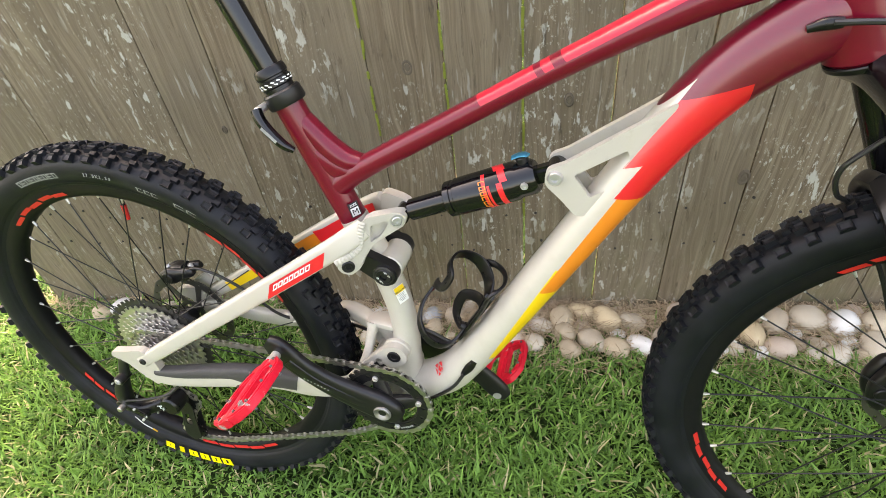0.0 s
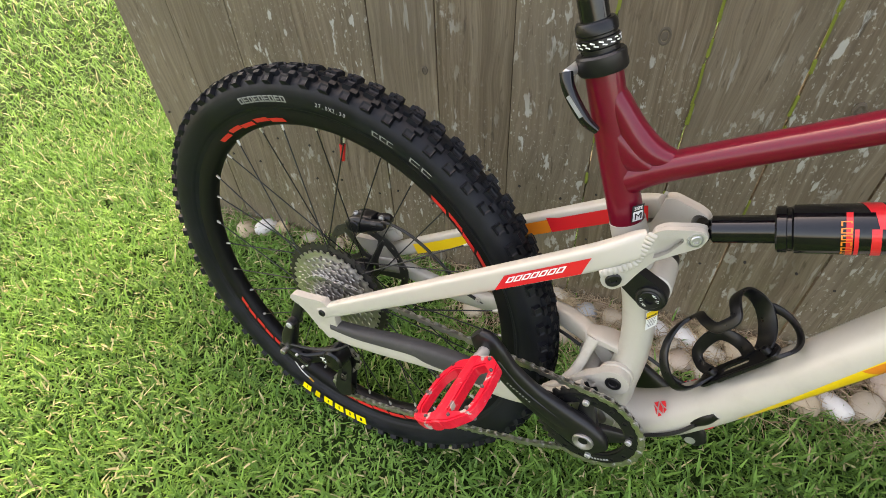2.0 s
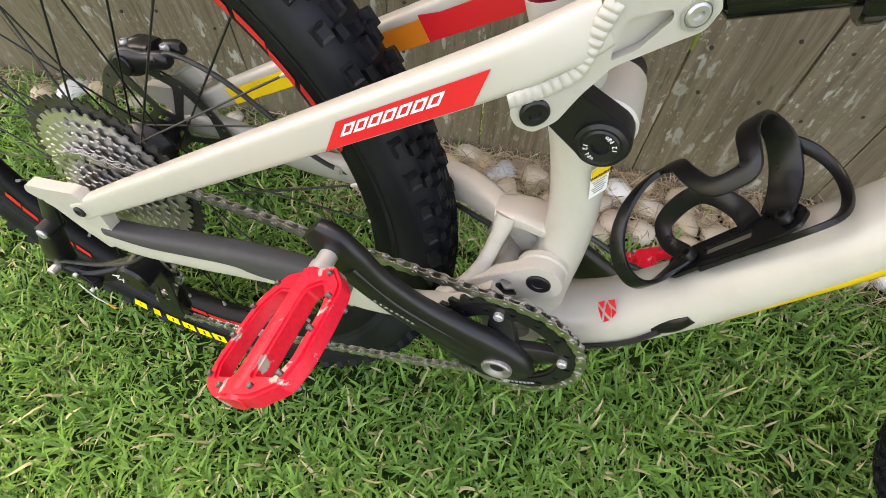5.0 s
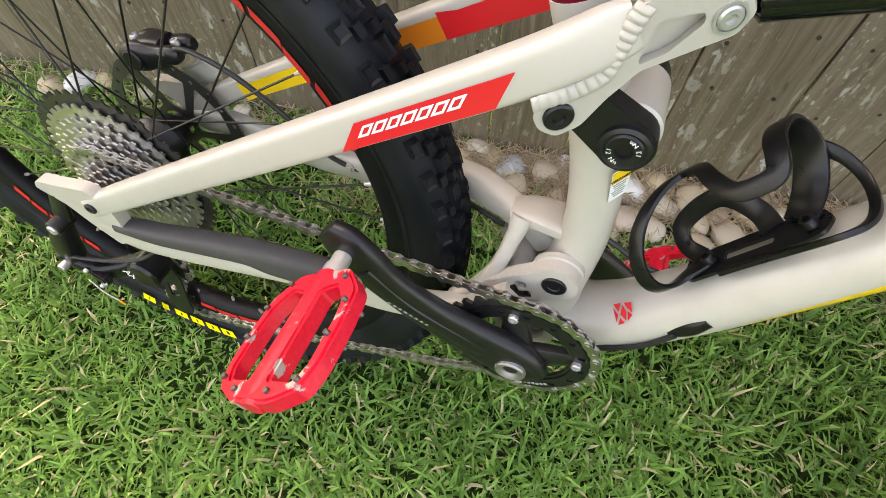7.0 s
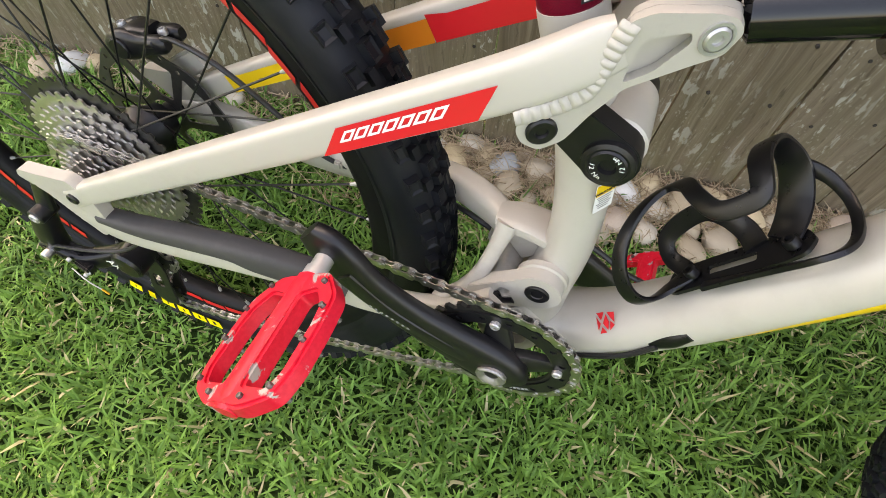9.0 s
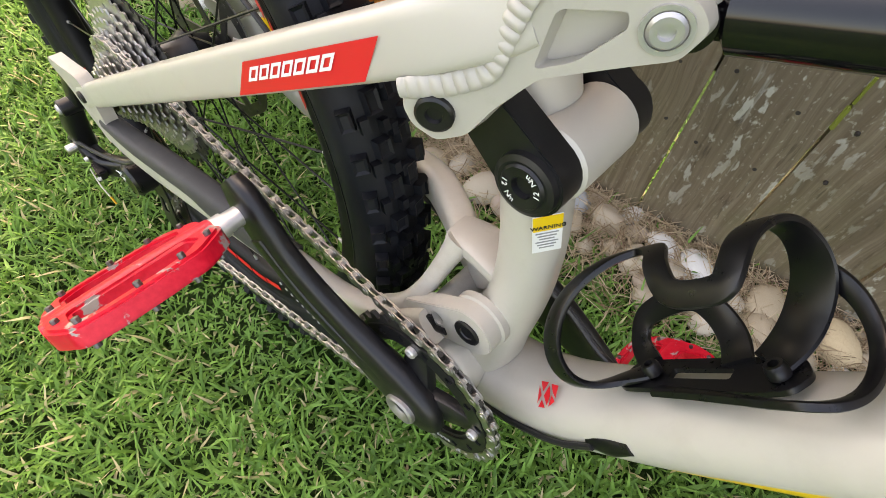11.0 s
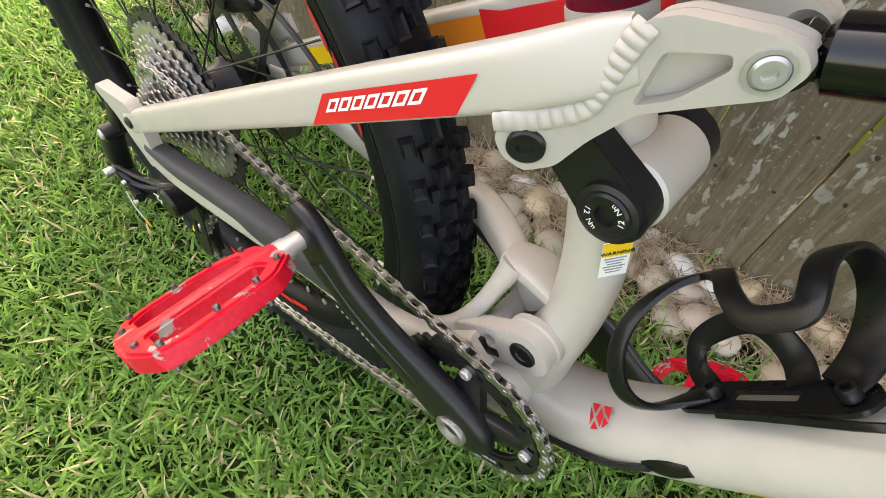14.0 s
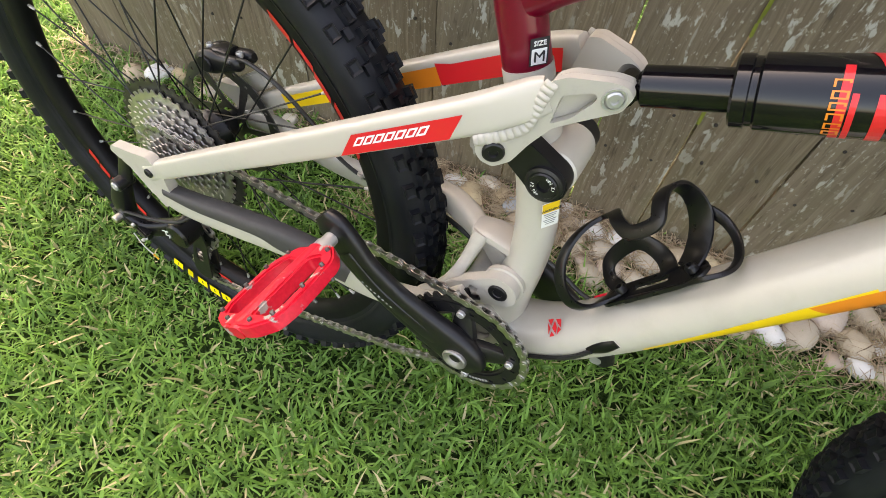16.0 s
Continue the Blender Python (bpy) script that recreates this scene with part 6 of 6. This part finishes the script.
for s in (-1, 1):
    a = crown + Vector((0, s * 0.066, 0)) + fx * 0.012
    low = Vector((AXLE_F.x - 0.004, s * 0.062, AXLE_F.z))
    d = (low - a).normalized()
    B("stanchion", rod(bmesh.new(), a, a + d * 0.20, 0.0170, seg=24), BLACK_GLOSS, "gloss black stanchion")
    bm = bmesh.new()
    sweep(bm, [(*(a + d * 0.165), 0.0225, 0.0225), (*(a + d * 0.172), 0.0235, 0.0235), (*(a + d * 0.30), 0.0215, 0.0225), (*(low - d * 0.03), 0.0185, 0.0200), (*(low + d * 0.012), 0.0125, 0.0180)], n=22)
    B("fork_leg", bm, BLACK, "black fork lower")
    B("fork_arch_side", strap([tuple(a + d * 0.185 + fx * -0.016), tuple(a + d * 0.150 + fx * -0.030 + Vector((0, -s * 0.010, 0))), tuple(a + d * 0.118 + fx * -0.028 + Vector((0, -s * 0.034, 0))), tuple(a + d * 0.108 + fx * -0.024 + Vector((0, -s * 0.066, 0)))], 0.0085, 0.0085, (0.6, 0.2, 0.7)), BLACK, "black fork arch")
    if s > 0:
        bm = bmesh.new()
        block(bm, (0.030, 0.003, 0.060), Matrix.Translation(a + d * 0.30 + Vector((0, -0.0225, 0))) @ pose(0, 0, 0, 0, 22, 0), 0.0005)
        B("leg_sticker", bm, GREY_PRINT, "grey sticker on the fork leg")
bm = bmesh.new()
for y, w in ((0.052, 0.0085), (0.072, 0.0095)):
    sweep(bm, [(AXLE_F.x - 0.060, y, AXLE_F.z + 0.050, w * 0.6, 0.0055), (AXLE_F.x - 0.063, y, AXLE_F.z + 0.040, w, 0.0090), (AXLE_F.x - 0.066, y, AXLE_F.z + 0.016, w, 0.0135), (AXLE_F.x - 0.062, y, AXLE_F.z - 0.008, w, 0.0120), (AXLE_F.x - 0.056, y, AXLE_F.z - 0.022, w * 0.6, 0.0060)], n=18, exp=2.6)
rod(bm, (AXLE_F.x - 0.064, 0.050, AXLE_F.z + 0.010), (AXLE_F.x - 0.064, 0.0405, AXLE_F.z + 0.010), 0.0100, seg=20, round_end=0.001)
block(bm, (0.016, 0.030, 0.012), pose(AXLE_F.x - 0.056, 0.062, AXLE_F.z + 0.030, 0, 18, 0), 0.003)
B("brake_caliper", bm, BLACK, "black front brake caliper")
B("brake_hose", wire(bmesh.new(), [(0.905, -0.040, 0.472), (0.934, -0.030, 0.420), (0.915, -0.014, 0.385), (0.892, -0.008, 0.352), (0.900, 0.004, 0.320), (0.930, 0.030, 0.290), (0.990, 0.052, 0.200), (1.045, 0.062, 0.080)], 0.0025, 8), CABLE, "black front brake hose")


# ---- pebbles along the foot of the fence ----
def pebble_mesh(seed):
    bm = bmesh.new()
    bmesh.ops.create_icosphere(bm, subdivisions=3, radius=1.0)
    for v in bm.verts:
        p_ = v.co.copy()
        k = 1 + 0.13 * noise.noise(p_ * 0.9 + Vector((seed * 7.1, 0, 0))) + 0.05 * noise.noise(p_ * 2.3 + Vector((0, seed * 3.3, 0)))
        f = 0.10 * max(0, noise.noise(p_ * 0.6 + Vector((0, 0, seed * 5.7))))
        v.co = p_ * (k - f)
    return mesh_of("pebble", bm, STONE, 60)


PEBBLES = [pebble_mesh(i) for i in range(10)]
TONE_MESH = {}
for i, (key, m_) in enumerate(STONE_TONES.items()):
    me = PEBBLES[(i * 3 + 1) % 10].copy()
    me.materials.clear()
    me.materials.append(m_)
    TONE_MESH[key] = me
placed = []


def pebble(x, y, r, tone=None, flat=0.72, long=1.25, lift=0.0):
    me = TONE_MESH[tone] if tone else PEBBLES[int(rng.integers(10))]
    ob = new("pebble", me)
    ob.matrix_world = pose(x, y, r * flat * 0.46 + lift, rng.uniform(-14, 14), rng.uniform(-14, 14), rng.uniform(0, 180)) @ Matrix.Diagonal((r * long, r, r * flat, 1))
    placed.append((x, y, r))
    label = {"grey": "smooth blue-grey river pebble by the fence", "tan": "smooth tan river pebble by the fence", "white": "smooth white river pebble by the fence", "pinkish": "smooth brown river pebble by the fence", None: "smooth buff river pebble by the fence"}[tone]
    tagged(ob, label, "pebble", "pebbles along the fence")


for x, y, r, tone in ((0.315, 0.400, 0.027, "grey"), (0.222, 0.372, 0.029, "tan"), (0.245, 0.418, 0.024, None), (0.377, 0.408, 0.026, None), (0.330, 0.357, 0.024, None), (0.175, 0.388, 0.022, "white"), (0.128, 0.335, 0.022, None), (0.278, 0.402, 0.020, "tan"),
                      (0.632, 0.440, 0.030, None), (0.735, 0.452, 0.031, "tan"), (0.797, 0.455, 0.026, None), (0.704, 0.385, 0.028, None), (0.640, 0.398, 0.026, None), (0.448, 0.375, 0.024, None), (0.529, 0.362, 0.026, "pinkish"), (0.585, 0.412, 0.024, None), (0.470, 0.425, 0.024, "white"),
                      (0.903, 0.478, 0.036, "pinkish"), (0.866, 0.412, 0.030, None), (0.955, 0.445, 0.028, None), (1.020, 0.500, 0.030, None), (1.176, 0.522, 0.036, None), (1.243, 0.520, 0.034, "white"), (1.327, 0.525, 0.040, None), (1.100, 0.505, 0.032, None), (1.295, 0.455, 0.034, None), (1.400, 0.50, 0.036, "tan"),
                      (-0.560, 0.300, 0.028, "white"), (-0.600, 0.268, 0.026, None), (-0.515, 0.318, 0.022, "tan"), (-0.420, 0.322, 0.018, None), (-0.335, 0.330, 0.020, None), (-0.22, 0.345, 0.018, None)):
    pebble(x, y, r, tone)
tries = 0
while len(placed) < 104 and tries < 6000:
    tries += 1
    x = rng.uniform(0.08, 1.75)
    y = fence_y(x) - rng.uniform(0.018, 0.125 if x < 0.5 else 0.150)
    r = rng.uniform(0.014, 0.029)
    if all((x - a) ** 2 + (y - b) ** 2 > (0.92 * (r + c)) ** 2 for a, b, c in placed):
        pebble(x, y, r, (None, None, None, "tan", "pinkish", "white")[int(rng.integers(6))], rng.uniform(0.6, 0.85), rng.uniform(1.05, 1.45))


# ---- grass and straw ----
def blades(name, xy, length, width, tilt, material, base=0.0, curl=1.0):
    """Many leaf blades as one mesh: bent, tapering strips."""
    n = len(xy)
    az = rng.uniform(0, 2 * np.pi, n)
    d = np.stack([np.cos(az), np.sin(az), np.zeros(n)], 1)
    side = np.stack([-np.sin(az), np.cos(az), np.zeros(n)], 1)
    roll = rng.normal(0, 0.35, n)
    V = np.zeros((n, 9, 3))
    p_ = np.concatenate([xy, np.full((n, 1), 0.0)], 1)
    p_[:, 2] = base
    t = tilt.copy()
    wid = np.array([0.8, 1.0, 0.85, 0.55, 0.0])
    for k in range(5):
        w = width * wid[k] * 0.5
        sv = side * np.cos(roll)[:, None] + np.array([0, 0, 1.0]) * np.sin(roll)[:, None]
        if k < 4:
            V[:, 2 * k] = p_ + sv * w[:, None]
            V[:, 2 * k + 1] = p_ - sv * w[:, None]
        else:
            V[:, 8] = p_
        step = length / 4
        p_ = p_ + (d * np.sin(t)[:, None] + np.array([0, 0, 1.0]) * np.cos(t)[:, None]) * step[:, None]
        p_[:, 2] = np.maximum(p_[:, 2], base + 0.0015)
        t = t + curl * rng.uniform(0.05, 0.38, n)
        az2 = rng.normal(0, 0.12, n)
        d = d * np.cos(az2)[:, None] + side * np.sin(az2)[:, None]
    me = bpy.data.meshes.new(name)
    me.vertices.add(n * 9)
    me.vertices.foreach_set("co", V.ravel())
    o = (np.arange(n) * 9)[:, None]
    quads = np.concatenate([o + np.array([0, 1, 3, 2]), o + np.array([2, 3, 5, 4]), o + np.array([4, 5, 7, 6])], 1).reshape(n, 12)
    loops = np.concatenate([quads, o + np.array([6, 7, 8])], 1)
    me.loops.add(n * 15)
    me.loops.foreach_set("vertex_index", loops.ravel().astype(np.int32))
    me.polygons.add(n * 4)
    starts = (np.arange(n) * 15)[:, None] + np.array([0, 4, 8, 12])
    me.polygons.foreach_set("loop_start", starts.ravel().astype(np.int32))
    me.update(calc_edges=True)
    me.validate()
    me.shade_smooth()
    me.materials.append(material)
    return new(name, me)


def scatter(n, x0, x1, y0, y1):
    return np.stack([rng.uniform(x0, x1, n), rng.uniform(y0, y1, n)], 1)


def clumped(xy, amount=0.3, scale=9.0):
    """Thin the scatter unevenly, so that tufts and bare spots show."""
    keep = np.array([noise.noise((x * scale, y * scale, 2.0)) for x, y in xy])
    return xy[rng.random(len(xy)) < np.clip(0.75 + amount * keep * 2, 0.15, 1)]


def fence_band(xy, near=0.15, share=0.12):
    """Few blades grow among the pebbles and none inside the boards."""
    fy = FENCE_Y + np.tan(FENCE_TURN) * xy[:, 0]
    dist = fy - xy[:, 1]
    inside = (dist < 0.004) & (dist > -0.03) & (xy[:, 0] > -0.89)
    band = (dist < near) & (dist > 0) & (xy[:, 0] > 0.05)
    return xy[~inside & (~band | (rng.random(len(xy)) < share))]


def trodden(xy, length):
    """The blades stand shorter where the tyres press on the lawn."""
    out = length.copy()
    for c in (BIKE @ Vector((0, -0.05, -0.34)), BIKE @ Vector((AXLE_F.x, -0.05, -0.33))):
        e = ((xy[:, 0] - c.x) / 0.26) ** 2 + ((xy[:, 1] - c.y) / 0.11) ** 2
        out *= np.clip(0.38 + 0.62 * e, 0.38, 1.0)
    return out


near = scatter(225000, -1.75, 2.1, -1.15, 0.66)
edge = np.sqrt(((near[:, 0] - 0.2) / 1.85) ** 2 + (np.minimum(near[:, 1] - 0.3, 0) / 1.35) ** 2)
near = near[rng.random(len(near)) < np.clip((1.08 - edge) / 0.30, 0, 1)]
near = fence_band(clumped(near))
n = len(near)
tagged(blades("grass", near, trodden(near, rng.gamma(7, 0.0041, n).clip(0.012, 0.060)), rng.uniform(0.0026, 0.0058, n), rng.uniform(0.15, 1.30, n), GRASS, 0.0, 0.8), "green uneven lawn grass with dry blades, some pale as highlights", "grass", kind="stuff")
thatch = fence_band(scatter(42000, -1.35, 1.75, -0.85, 0.66), share=0.5)
n = len(thatch)
tagged(blades("grass", thatch, rng.uniform(0.012, 0.032, n), rng.uniform(0.0018, 0.0040, n), rng.uniform(0.6, 1.5, n), GRASS, 0.0, 0.6), "short green under-growth of the lawn", "grass", kind="stuff")
# the lawn farther off: ever wider spaced and coarser with the distance
m_ = 150000
ring = 0.9 * np.exp(rng.uniform(0, math.log(13), m_))
way = np.where(rng.random(m_) < 0.6, rng.uniform(1.7, 3.9, m_), rng.uniform(0, 2 * np.pi, m_))
far = np.stack([0.1 + ring * np.cos(way) * 1.15, 0.15 + ring * np.sin(way)], 1)
ok = (((far[:, 0] - 0.2) / 1.5) ** 2 + ((far[:, 1] - 0.1) / 0.95) ** 2 > 1) | (rng.random(m_) < 0.35)
far, ring = far[ok], ring[ok]
fy = FENCE_Y + np.tan(FENCE_TURN) * far[:, 0]
ok = ~((far[:, 0] > -0.95) & (far[:, 0] < 2.3) & (np.abs(far[:, 1] - fy + 0.03) < 0.17)) & ~((far[:, 0] < -3.97) & (far[:, 0] > -5.41))
far, ring = far[ok], ring[ok]
n = len(far)
tagged(blades("grass", far, (0.024 + 0.008 * ring) * rng.uniform(0.7, 1.4, n), np.clip(0.0028 * ring, 0.0030, 0.017) * rng.uniform(0.7, 1.3, n), rng.uniform(0.15, 1.2, n), GRASS), "green lawn grass reaching away from the fence", "grass", kind="stuff")
# dry clippings between the pebbles and in the lawn
sx = rng.uniform(0.02, 1.75, 11500)
sy = fence_y(0) + math.tan(FENCE_TURN) * sx - rng.gamma(2.0, 0.036, 11500).clip(0.004, 0.20)
sl = np.stack([rng.uniform(-0.85, 0.05, 900), np.zeros(900)], 1)
sl[:, 1] = FENCE_Y + math.tan(FENCE_TURN) * sl[:, 0] - rng.gamma(1.6, 0.022, 900).clip(0.004, 0.12)
st = np.concatenate([np.stack([sx, sy], 1), sl])
n = len(st)
tagged(blades("dry_grass", st, rng.uniform(0.02, 0.075, n), rng.uniform(0.0008, 0.0020, n), rng.uniform(1.1, 1.6, n), STRAW, rng.uniform(0.0, 0.022, n), 0.5), "dry straw-coloured grass among the pebbles", "dry grass", kind="stuff")
